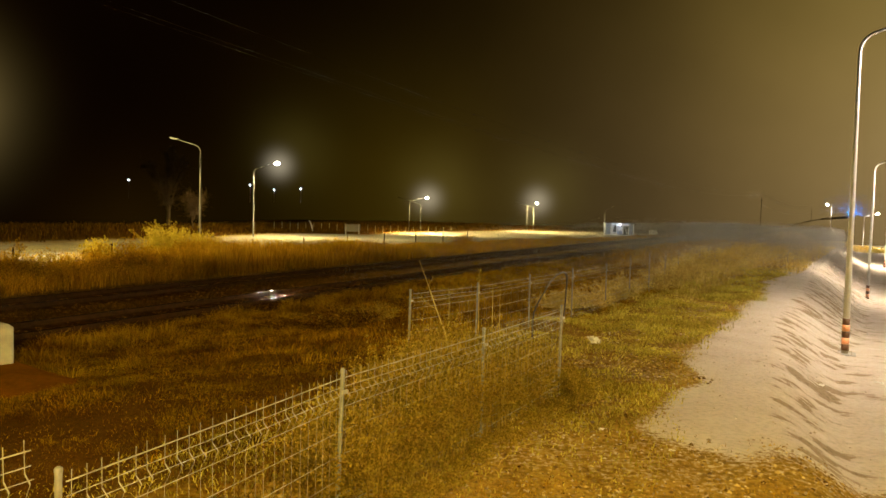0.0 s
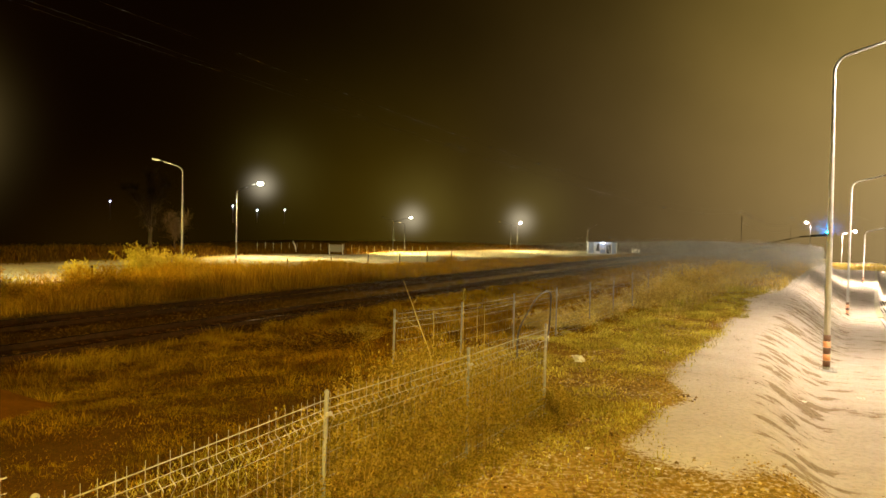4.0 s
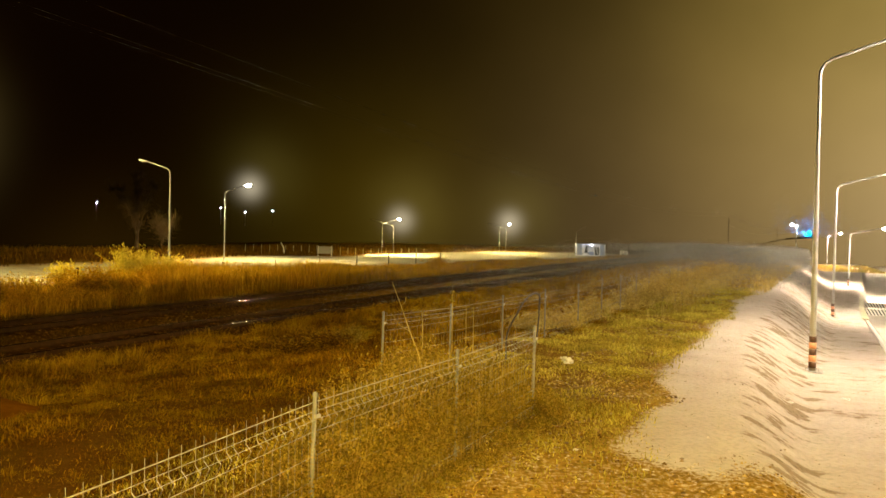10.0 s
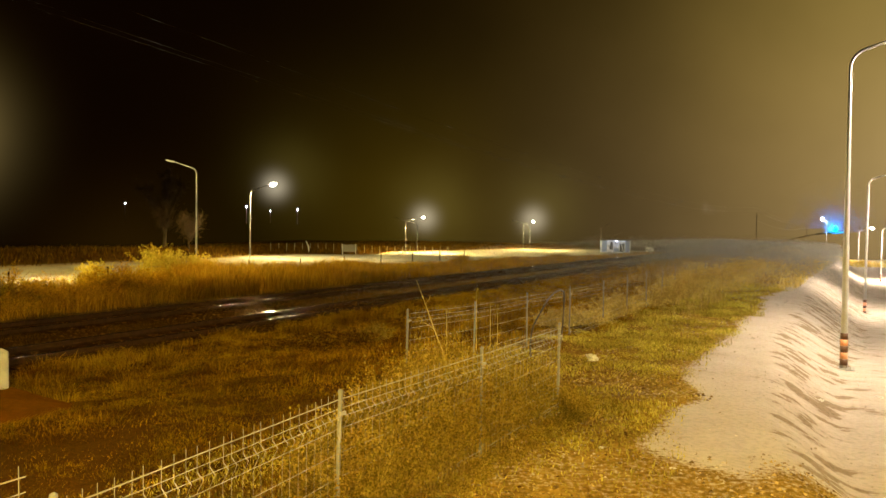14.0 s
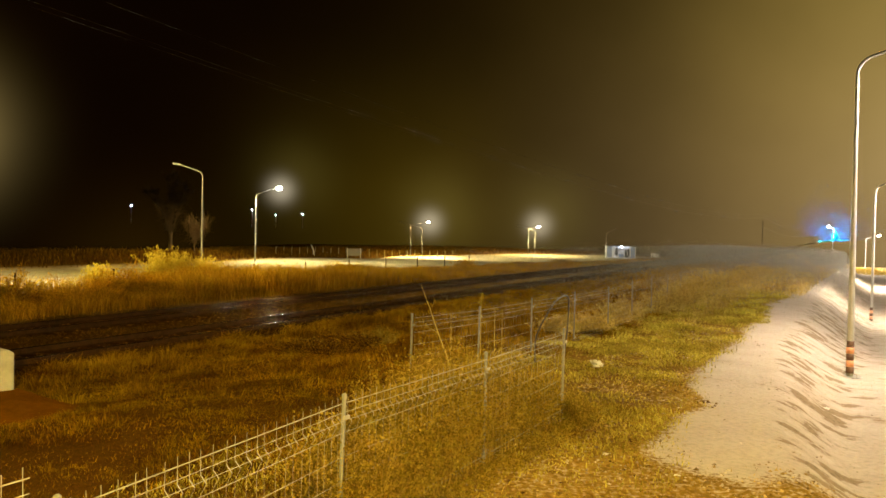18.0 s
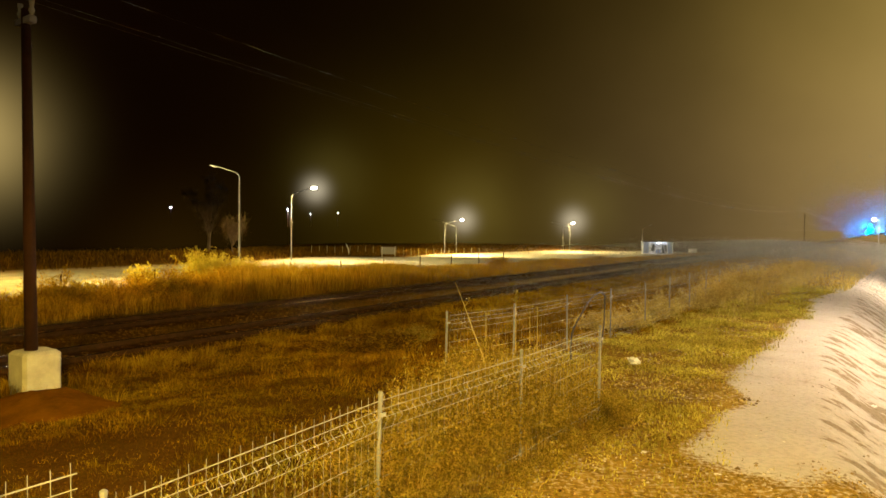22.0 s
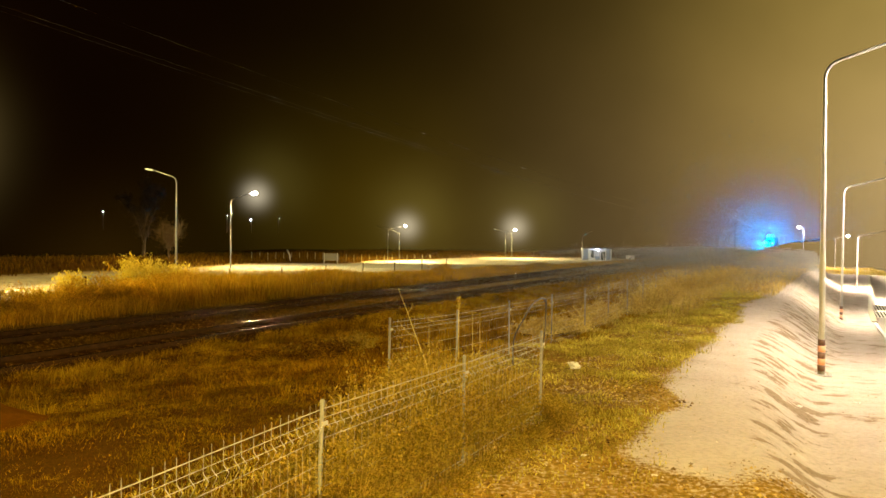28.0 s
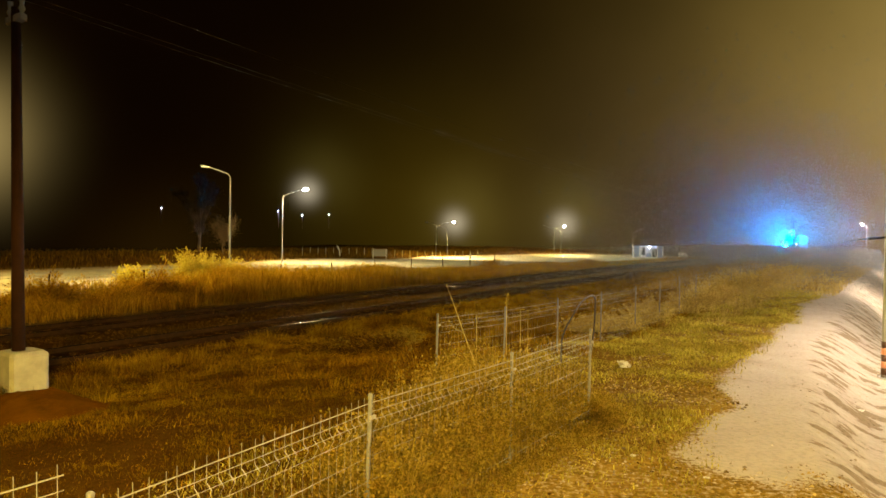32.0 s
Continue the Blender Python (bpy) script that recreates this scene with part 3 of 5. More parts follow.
RAIL_S = list(steps((-60, 150, 6.0), (150, 1300, 12.0)))
sleeper_mesh = Geo().box((0, 0, -0.07), (0.24, 2.5, 0.16), bevel=0.03).mesh("sleeper", SLEEPER)


def railway_track(shift, label):
    tr = thing("railway_track", label, "railway track", group="railway tracks", kind="structure")
    for side in (-0.7535, 0.7535):
        rail = part("rail", sweep(rail_profile(False), lambda s: track_p(s) + shift + side, rail_z, RAIL_S), RAIL_RUST, tr, "rusty steel rail")
        part("rail_head", sweep(rail_profile(True), lambda s: track_p(s) + shift + side, rail_z, RAIL_S), RAIL_TOP, rail, "polished running surface", smooth=True)
    for k in range(105):
        s = 0.0 + k * 0.62
        part("sleeper", sleeper_mesh, None, tr, place=stand(s, float(track_p(s)) + shift, float(rail_z(s)) - 0.17, random.uniform(-0.8, 0.8)))
    return tr


railway_track(0.0, "nearer railway track with shiny rails on dark ballast")
railway_track(4.7, "second railway track with shiny rails on dark ballast")

# ---- fences ----
WIRE_V = [(0, 0.0, 1.268), (0, 0.0, 1.104), (0, -0.004, 1.10), (0, -0.044, 1.062), (0, -0.044, 1.055), (0, 0.0, 0.975), (0, 0.0, 0.20), (0, -0.05, 0.17), (0, 0.0, 0.135), (0, 0.0, 0.03)]
WIRE_H = [(0.0, 1.215), (0.0, 1.14), (-0.024, 1.079), (0.0, 0.975), (0.0, 0.775), (0.0, 0.575), (0.0, 0.375), (0.0, 0.235), (-0.05, 0.17), (0.0, 0.10)]
# the uprights are shaped thicker at the upper fold to imitate its bright lit ticks
FOLD = [1.25, 1.05, 2.1, 2.1, 0.95, 0.85, 0.9, 1.3, 0.9, 0.9]
thin_wire_mesh = Geo().tube(WIRE_V, [0.0015 * q for q in FOLD], 4).mesh("upright_wire", GALV)
wire_mesh = Geo().tube(WIRE_V, [0.0016 * q for q in FOLD], 4).mesh("upright_wire", GALV)
post_mesh = Geo().box((0, 0, 0.605), (0.029, 0.029, 1.33), bevel=0.004).mesh("post", POST_STEEL)
cap_mesh = Geo().box((0, 0, 1.278), (0.037, 0.038, 0.03), bevel=0.01).mesh("post_cap", POST_STEEL)
clip_mesh = Geo().box((0, -0.03, 0.0), (0.075, 0.02, 0.03), bevel=0.004).mesh("clip", GALV)


def fence_panel(parent, m, length, single, radius=0.0015, uprights=None):
    """One welded panel; single: each wire is a part of its own."""
    pan = None
    if single:
        pan = part("wire_panel", Geo().box((length / 2, 0, 1.215), (length, 0.006, 0.006)), GALV, parent, place=m)
        for d, h in WIRE_H[1:]:
            part("cross_wire", Geo().tube([(0.0, d, h), (length / 2, d + 0.002, h - 0.004), (length, d, h)], 0.0031, 4), GALV, pan)
        n = int(length / 0.1)
        for i in range(n + 1):
            part("upright_wire", uprights or wire_mesh, None, pan, place=pose(0.02 + i * (length - 0.04) / n, 0.006, 0, random.uniform(-0.6, 0.6), random.uniform(-0.5, 0.5), 0))
    else:
        g = Geo()
        for d, h in WIRE_H:
            g.tube([(0, d, h), (length, d, h)], radius + 0.0014, 4)
        n = int(length / 0.1)
        for i in range(n + 1):
            x = 0.02 + i * (length - 0.04) / n
            g.tube([(x, d, h) for _, d, h in WIRE_V], radius, 3)
        pan = part("wire_panel", g, GALV, parent, place=m)
    return pan


def fence_run(label, posts, p_fun, drop, singles, group="trackside fence", open_end=False, uprights=None):
    fe = thing("mesh_fence", label, "fence", group=group)
    rows = []
    for i, s in enumerate(posts):
        p = p_fun(s)
        z = drop[i]
        m = stand(s, p, z)
        rows.append((s, p, z))
        if open_end and i == len(posts) - 1:
            continue
        lean = pose(0, 0, 0, random.uniform(-1.2, 1.2), random.uniform(-1.2, 1.2), 0)
        post = part("post", post_mesh, None, fe, place=m @ lean)
        part("post_cap", cap_mesh, None, post)
        for h in (1.1, 0.18):
            part("clip", clip_mesh, None, post, place=pose(0, 0, h))
    for i in range(len(rows) - 1):
        (s0, p0, z0), (s1, p1, z1) = rows[i], rows[i + 1]
        a, b = W(s0, p0, z0), W(s1, p1, z1)
        d = b - a
        flat = math.hypot(d.x, d.y)
        m = pose(a.x, a.y, a.z, 0, -math.degrees(math.atan2(d.z, flat)), math.degrees(math.atan2(d.y, d.x))) @ pose(0.035, -0.03, 0)
        fence_panel(fe, m, d.length - 0.07, i in singles, uprights=uprights)
    return fe


fence_run("galvanised welded mesh fence overgrown with dry twigs", [2.02, 4.53, 7.04, 9.56],
          lambda s: line(s, (2.02, 3.30), (4.53, 3.49), (7.04, 3.40), (9.56, 3.39)), [-0.02, -0.02, -0.02, -0.02], (0, 1, 2))
fence_run("galvanised welded mesh fence panels set a step higher", [-2.95, -0.48, 1.94], lambda s: 3.33 + 0.0 * s, [0.16, 0.17, 0.18], (1,), open_end=True)
FAR_POSTS = [9.65, 11.75, 14.0, 16.3, 18.75, 21.3, 23.9, 26.4, 28.9, 31.4, 33.9, 36.4, 38.9, 41.4, 43.9]
fence_run("galvanised welded mesh fence that follows the railway", FAR_POSTS,
          lambda s: line(s, (9.65, 6.03), (11.75, 5.85), (14, 5.7), (18, 5.4), (30, 5.45), (60, 5.4)),
          [-0.02, -0.06, -0.05, -0.05, -0.05, -0.02, -0.02, -0.02, -0.02, -0.04, -0.06, -0.08, -0.1, -0.12, -0.14], (0, 1, 2), uprights=thin_wire_mesh)

# ---- lamp posts ----


def lamp_post(label, place, tall, reach, rise, lit, bands=False, base_r=0.085, top_r=0.04, group="lamp posts", bend=0.45, lens=1.0):
    """A bent pole whose arm reaches along its own x axis."""
    lp = thing("lamp_post", label, "street lamp", place, group)
    if not bands:
        base_r, top_r = 0.068, 0.034
    pts, radii = [(0, 0, 0.04)], [base_r]
    for k in range(1, 7):
        h = 0.04 + (tall - bend - 0.04) * k / 6
        pts.append((0, 0, h))
        radii.append(base_r + (top_r - base_r) * k / 6)
    slope = math.atan2(rise, reach)
    for k in range(1, 6):
        a = (math.pi / 2 - slope) * k / 5
        pts.append((bend * (1 - math.cos(a)), 0, tall - bend + bend * math.sin(a)))
        radii.append(top_r)
    x0, z0 = pts[-1][0], pts[-1][2]
    pts.append((reach, 0, z0 + (reach - x0) * math.tan(slope)))
    radii.append(top_r * 0.8)
    part("pole", Geo().tube(pts, radii, 12), POLE_PAINT if bands else YARD_POLE, lp, smooth=True)
    tip = Vector(pts[-1])
    head = part("lamp_head", Geo().box((0.26, 0, 0.02), (0.62, 0.22, 0.09), bevel=0.03), POLE_PAINT if bands else YARD_POLE, lp, "grey lamp housing",
                place=pose(tip.x, 0, tip.z, 0, -math.degrees(slope) * 0.6, 0))
    if lit:
        part("lens", Geo().ball((0.30, 0, -0.10), (0.30 * lens, 0.22 * lens, 0.17 * lens)), LAMP_LENS, head, "glowing lens", smooth=True)
    else:
        part("lens", Geo().box((0.30, 0, -0.035), (0.40, 0.16, 0.03)), LAMP_OFF, head, "unlit lens")
    part("base_plate", Geo().box((0, 0, 0.02), (0.50, 0.50, 0.05) if bands else (0.42, 0.42, 0.03), bevel=0.01), POST_STEEL if bands else GALV, lp, "dull rusty foot plate" if bands else "")
    for i in (-1, 1):
        for j in (-1, 1):
            part("bolt", Geo().tube([(i * 0.15, j * 0.15, 0.035), (i * 0.15, j * 0.15, 0.085)], 0.014, 6), GALV, lp)
    if bands:
        for k in range(5):
            z = 0.12 + k * 0.165
            part("painted_band", Geo().tube([(0, 0, z), (0, 0, z + 0.16)], [base_r + 0.005 - 0.0008 * k] * 2, 14),
                 (BAND_DARK, BAND_ORANGE)[k % 2], lp, ("dark brown painted band", "orange painted band")[k % 2], smooth=True)
    return lp


ROADLAMP = "tall steel road lamp with orange foot bands, lit"
lamp_post(ROADLAMP, stand(20.45, -0.34, -0.85, -90) @ pose(0, 0, 0, 0, -0.45, 0), 8.10, 3.0, 0.86, True, True, group="road lamps")
lamp_post(ROADLAMP, stand(46.5, -1.72, -2.05, -90), 7.9, 3.0, 0.75, True, True, group="road lamps")
lamp_post(ROADLAMP, stand(94.8, -5.0, -2.9, -90), 6.3, 3.2, 0.75, True, True, group="road lamps")
v = to_sp(polar(185, 30.65, 0))
lamp_post(ROADLAMP, stand(v[0], v[1], -4.7, -90), 8.2, 2.2, 0.7, True, True, group="road lamps")
lamp_post(ROADLAMP, stand(-6.0, -0.7, -0.15, -90), 7.6, 3.0, 0.75, True, True, group="road lamps")


def polar_stand(r, azimuth, z, turn):
    v = polar(r, azimuth, z)
    return pose(v.x, v.y, v.z, 0, 0, turn)


YARD_LIT = "slim grey lamp post of the yard, lit white"
YARD_OFF = "slim grey lamp post of the yard, unlit"
lamp_post(YARD_LIT, polar_stand(75.6, -15.6, -0.95, -8), 7.2, 2.2, 0.75, True, group="yard lamps")
lamp_post(YARD_LIT, polar_stand(156, -3.2, -3.15, -8), 7.2, 3.6, 1.0, True, group="yard lamps")
lamp_post(YARD_LIT, polar_stand(193, 6.42, -3.15, -8), 7.2, 2.3, 0.9, True, group="yard lamps")
lamp_post(YARD_OFF, polar_stand(47, -19.6, -0.95, 172), 7.15, 1.5, 0.45, False, group="yard lamps")
lamp_post(YARD_OFF, polar_stand(172, -2.26, -3.15, 172), 6.75, 5.2, 1.5, False, group="yard lamps")
lamp_post(YARD_OFF, polar_stand(200, 6.95, -3.15, 172), 7.0, 4.6, 1.2, False, group="yard lamps")
lamp_post(YARD_OFF, polar_stand(196, 12.6, -3.15, -8), 6.6, 2.0, 1.2, False, group="yard lamps")
lamp_post(YARD_LIT, stand(19.67, 45.95, -0.95, -90), 8.1, 1.9, 0.5, True, group="yard lamps")
lamp_post("grey lamp post beyond the fence, lit white", polar_stand(149, 28.62, -1.3, 175), 6.5, 0.5, 0.2, True, group="yard lamps", bend=0.15, lens=0.7)

# ---- timber pole on its concrete block ----
tp = thing("utility_pole", "dark timber pole in a chamfered concrete block beside the track", "utility pole", stand(7.1, 13.75, -0.62, -4))
part("footing", Geo().box((0, 0, 0.40), (0.70, 0.70, 0.86), bevel=0.06), CONCRETE, tp, "pale chamfered concrete footing")
part("pole", Geo().tube([(-0.055, 0.03, 0.8), (-0.07, 0.04, 3.0), (-0.105, 0.056, 7.30)], [0.118, 0.105, 0.080], 14), POLE_DARK, tp, smooth=True)
part("crossarm", Geo().box((-0.105, 0.056, 7.08), (0.14, 0.62, 0.13), bevel=0.02), GALV, tp, "pale steel crossarm")
for d in (-0.24, 0.24):
    part("insulator", Geo().tube([(-0.105, d + 0.05, 7.14), (-0.105, d + 0.05, 7.24), (-0.105, d + 0.05, 7.30), (-0.105, d + 0.05, 7.44)], [0.02, 0.06, 0.035, 0.05], 10), CONCRETE, tp, "ceramic insulator", smooth=True)
part("brace", Geo().tube([(0.0, 0.05, 6.6), (0.0, 0.27, 7.02)], 0.015, 6), GALV, tp)

# ---- kiosk and boxes across the tracks ----
ks = thing("kiosk", "small blue and white lit kiosk at the end of the yard", "kiosk", polar_stand(187, 13.72, -3.05, -8))
part("floor_frame", Geo().box((0, 0, 0.1), (7.4, 3.0, 0.2)), KIOSK_TRIM, ks)
part("roof", Geo().box((0, 0, 3.15), (7.7, 3.3, 0.25), bevel=0.05), KIOSK_TRIM, ks, "flat white roof")
part("back_wall", Geo().box((0, 1.42, 1.6), (7.4, 0.1, 2.9)), KIOSK_TRIM, ks)
for x in (-3.6, -2.1, -0.6, 0.9, 2.3, 3.6):
    part("post", Geo().box((x, -1.42, 1.6), (0.22, 0.2, 2.9), bevel=0.02), KIOSK_TRIM, ks, "white frame post")
for x, w in ((-2.85, 1.26), (2.95, 1.06)):
    part("wall_panel", Geo().box((x, -1.38, 1.6), (w, 0.06, 2.86)), KIOSK_WALL, ks, "blue wall panel")
for x in (-3.66, 3.66):
    part("side_wall", Geo().box((x, 0.05, 1.6), (0.09, 2.6, 2.88)), KIOSK_WALL, ks, "blue side wall")
part("entrance_lamp", Geo().ball((0.15, -1.75, 2.85), (0.2, 0.2, 0.16)), KIOSK_LAMP, ks, "bright lamp over the door", smooth=True)
for x0, x1 in ((-2.0, -1.3), (1.9, 1.2)):
    part("brace", Geo().tube([(x0, -1.56, 0.2), (x1, -1.56, 2.9)], 0.09, 6), KIOSK_TRIM, ks, "white slanting brace")
part("counter", Geo().box((0.15, -1.36, 0.65), (1.3, 0.06, 0.95)), KIOSK_WALL, ks, "blue counter front")
part("window", Geo().box((-1.15, -1.38, 1.75), (0.8, 0.05, 1.9), bevel=0.01), GLASS_DARK, ks, "dark tall window")
part("roof_edge", Geo().box((0, -1.66, 3.18), (7.74, 0.08, 0.30), bevel=0.02), LOCO_FRAME, ks, "dark roof edge")
part("door", Geo().box((1.6, -1.38, 1.25), (1.15, 0.06, 2.2)), GLASS_DARK, ks, "dark glazed door")
for x in (-2.4, 0.0, 2.4):
    part("tube_lamp", Geo().box((x, -0.2, 2.97), (1.9, 0.5, 0.08)), KIOSK_TUBE, ks, "bluish white ceiling tube")
solid("utility_box", Geo().box((0, 0, 0.7), (1.9, 1.2, 1.4), bevel=0.08), WHITE_PAINT, "pale metal box on the ground beside the kiosk", "box",
      place=polar_stand(196, 16.36, -3.1, 0))

# pale concrete blocks dumped beside the railway
for r, az, z, w, h, turn in ((117, 21.65, -1.15, 0.9, 0.55, 20), (118, 22.2, -1.1, 0.75, 0.6, -15), (122, 24.2, -1.15, 1.2, 0.5, 10), (131, 26.9, -1.85, 1.3, 0.6, 40), (150, 19.0, -1.6, 0.9, 0.4, 5)):
    solid("concrete_block", Geo().box((0, 0, h * 0.35), (w, 0.5, h), bevel=0.06), KERB, "pale broken concrete block dumped beside the railway", "concrete block",
          "dumped blocks", place=polar_stand(r, az, z, turn))

# ---- train ----


def disc(x, y, z, r, n=20):
    """A lens that faces along -x."""
    return Geo().add([(x, y + r * math.cos(2 * math.pi * k / n), z + r * math.sin(2 * math.pi * k / n)) for k in range(n)], [tuple(range(n))[::-1]])


tn = thing("locomotive", "dark locomotive coming with blue-white headlights", "locomotive")
# its nose points along its own -x, its feet are on the rails
part("body", Geo().box((8.4, 0, 2.65), (15.6, 2.9, 2.9), bevel=0.25), LOCO_BODY, tn)
cabin = part("cab", Geo().add([(0, -1.4, 1.2), (0, 1.4, 1.2), (0, 1.4, 2.5), (0, -1.4, 2.5), (0.5, 1.25, 4.25), (0.5, -1.25, 4.25), (2.0, -1.4, 1.2), (2.0, 1.4, 1.2), (2.0, 1.25, 4.25), (2.0, -1.25, 4.25)],
                              [(0, 3, 2, 1), (3, 5, 4, 2), (5, 9, 8, 4), (1, 2, 4, 8, 7), (0, 6, 9, 5, 3), (6, 7, 8, 9), (0, 1, 7, 6)]), LOCO_BODY, tn)
for d in (-0.62, 0.62):
    part("windscreen", Geo().box((0.24, d, 3.1), (0.05, 1.0, 0.75), Euler((0, radians(19.6), 0)).to_matrix()), GLASS_DARK, cabin)
part("buffer_beam", Geo().box((-0.05, 0, 0.95), (0.25, 2.7, 0.5), bevel=0.03), RED_PAINT, tn, "dull red buffer beam")
for d in (-0.87, 0.87):
    part("buffer", Geo().tube([(-0.15, d, 1.02), (-0.55, d, 1.02), (-0.56, d, 1.02), (-0.62, d, 1.02)], [0.1, 0.1, 0.22, 0.22], 14), LOCO_FRAME, tn, smooth=True)
part("underframe", Geo().box((8.4, 0, 0.95), (15.0, 2.4, 0.5)), LOCO_FRAME, tn)
for x in (2.2, 4.6, 12.0, 14.4):
    for d in (-0.75, 0.75):
        part("wheel", Geo().tube([(x, d - 0.065, 0.5), (x, d + 0.065, 0.5)], 0.5, 20), LOCO_FRAME, tn)
part("lamp_housing", Geo().tube([(1.0, 0, 4.30), (0.25, 0, 4.30)], [0.44, 0.46], 16), LOCO_FRAME, tn)
part("headlight", disc(0.235, 0, 4.30, 0.36), HEADLIGHT, tn, "blue-white upper headlight")
part("lamp_housing", Geo().tube([(0.3, 1.05, 2.20), (-0.22, 1.05, 2.20)], [0.43, 0.44], 16), LOCO_FRAME, tn)
part("headlight", disc(-0.235, 1.05, 2.20, 0.36), HEADLIGHT, tn, "blue-white lower headlight")
part("lamp_housing", Geo().tube([(0.3, -0.98, 2.20), (-0.22, -0.98, 2.20)], [0.30, 0.31], 16), LOCO_FRAME, tn)
part("marker_light", disc(-0.235, -0.98, 2.20, 0.16), HEADLIGHT_DIM, tn, "weak reddish marker light")

# ---- plants ----
rng = np.random.default_rng(7)


def joined(name, verts, faces_flat, sizes, mat):
    """A mesh from arrays: corner indices and the size of each face."""
    me = bpy.data.meshes.new(name)
    me.vertices.add(len(verts))
    me.vertices.foreach_set("co", verts.astype(np.float32).reshape(-1))
    me.loops.add(len(faces_flat))
    me.loops.foreach_set("vertex_index", faces_flat.astype(np.int32))
    me.polygons.add(len(sizes))
    starts = np.concatenate([[0], np.cumsum(sizes)[:-1]])
    me.polygons.foreach_set("loop_start", starts.astype(np.int32))
    me.materials.append(mat)
    me.update(calc_edges=True)
    return me


def base_points(S, P, sink=0.02):
    Z = ground_height(S, P) - sink
    return np.stack([S * SN - P * CS, S * CS + P * SN, Z], -1)


def blade_mesh(name, base, high, lean, wide, mat, way=None):
    """Narrow bent blades that stand on base."""
    n = len(base)
    a = rng.uniform(0, 2 * np.pi, n) if way is None else way
    out = np.stack([np.cos(a), np.sin(a), np.zeros(n)], -1)
    b = a + rng.uniform(0.9, 2.2, n)
    side = np.stack([np.cos(b), np.sin(b), np.zeros(n)], -1) * (wide / 2)[:, None]
    up = np.array([0, 0, 1.0])
    mid = base + up * (high * 0.6)[:, None] + out * (lean * high * 0.3)[:, None]
    tip = base + up * (high * np.sqrt(np.clip(1 - lean ** 2 * 0.6, 0.1, 1)))[:, None] + out * (lean * high)[:, None]
    verts = np.stack([base - side, base + side, mid - side * 0.75, mid + side * 0.75, tip], 1).reshape(-1, 3)
    k = np.arange(n)[:, None] * 5
    faces = np.concatenate([k + np.array([0, 1, 3, 2]), k + np.array([2, 3, 4])], 1).reshape(-1)
    return joined(name, verts, faces, np.tile([4, 3], n), mat)


def stem_mesh(name, lines, radii, mat):
    """Thin three-sided stems; lines is (n, k, 3), radii is (n, k)."""
    n, k, _ = lines.shape
    d = np.gradient(lines, axis=1)
    d /= np.linalg.norm(d, axis=2, keepdims=True) + 1e-9
    ref = rng.normal(size=(n, 1, 3))
    e = np.cross(d, ref)
    e /= np.linalg.norm(e, axis=2, keepdims=True) + 1e-9
    f = np.cross(d, e)
    ring = [lines + (e * math.cos(w) + f * math.sin(w)) * radii[..., None] for w in (0, 2.0944, 4.18879)]
    verts = np.stack(ring, 2).reshape(-1, 3)
    i = np.arange(n)[:, None, None, None] * (k * 3)
    j = np.arange(k - 1)[None, :, None, None] * 3
    quad = np.array([[0, 1, 4, 3], [1, 2, 5, 4], [2, 0, 3, 5]])[None, None]
    faces = (i + j + quad).reshape(-1)
    return joined(name, verts, faces, np.full(n * (k - 1) * 3, 4), mat)


def leaf_mesh(name, places, size, mat):
    """Small folded leaves, each two triangles that share a rib."""
    n = len(places)
    u = rng.normal(size=(n, 3))
    u /= np.linalg.norm(u, axis=1, keepdims=True)
    v = np.cross(u, rng.normal(size=(n, 3)))
    v /= np.linalg.norm(v, axis=1, keepdims=True)
    w = np.cross(u, v)
    s = size[:, None]
    verts = np.stack([places, places + u * s * 0.55 + v * s * 0.32 + w * s * 0.12, places + u * s, places + u * s * 0.55 - v * s * 0.32 + w * s * 0.12], 1).reshape(-1, 3)
    k = np.arange(n)[:, None] * 4
    faces = np.concatenate([k + np.array([0, 1, 2]), k + np.array([0, 2, 3])], 1).reshape(-1)
    return joined(name, verts, faces, np.full(2 * n, 3), mat)


def scatter(n, s0, s1, p0, p1, keep, power=1.0):
    """Places in a stretch of the plan, thinned by keep(s, p); power over 1 draws them nearer."""
    S = s0 + (s1 - s0) * rng.random(n) ** power
    P = p0 + (p1 - p0) * rng.random(n)
    m = rng.random(n) < keep(S, P)
    return S[m], P[m]


def stuff(name, me, label, category):
    return tagged(new(name, me), label, category, kind="stuff")


def bare(s, p):
    """Where sand, tracks and dug earth stay without grass."""
    _, sand = masks(s, p)
    mound = smooth(1.4, 0.9, np.hypot((s - 5.9) / 1.0, (p - 11.4) / 1.3))
    return np.clip(1 - 1.1 * sand, 0, 1) * (1 - mound)


def clumpy(s, p, scale, seed, low=0.35, high=0.62):
    return smooth(low, high, fbm(s * scale, p * scale, seed))


# cloud of tiny drops added and carried with the train, stands in for its headlight halo
MIST_DROP = leafy("mist_droplet", (0.20, 0.20, 0.20), (0.24, 0.24, 0.24), 0.9, 0.5, worn=(1.0, 1.0, 1.0))


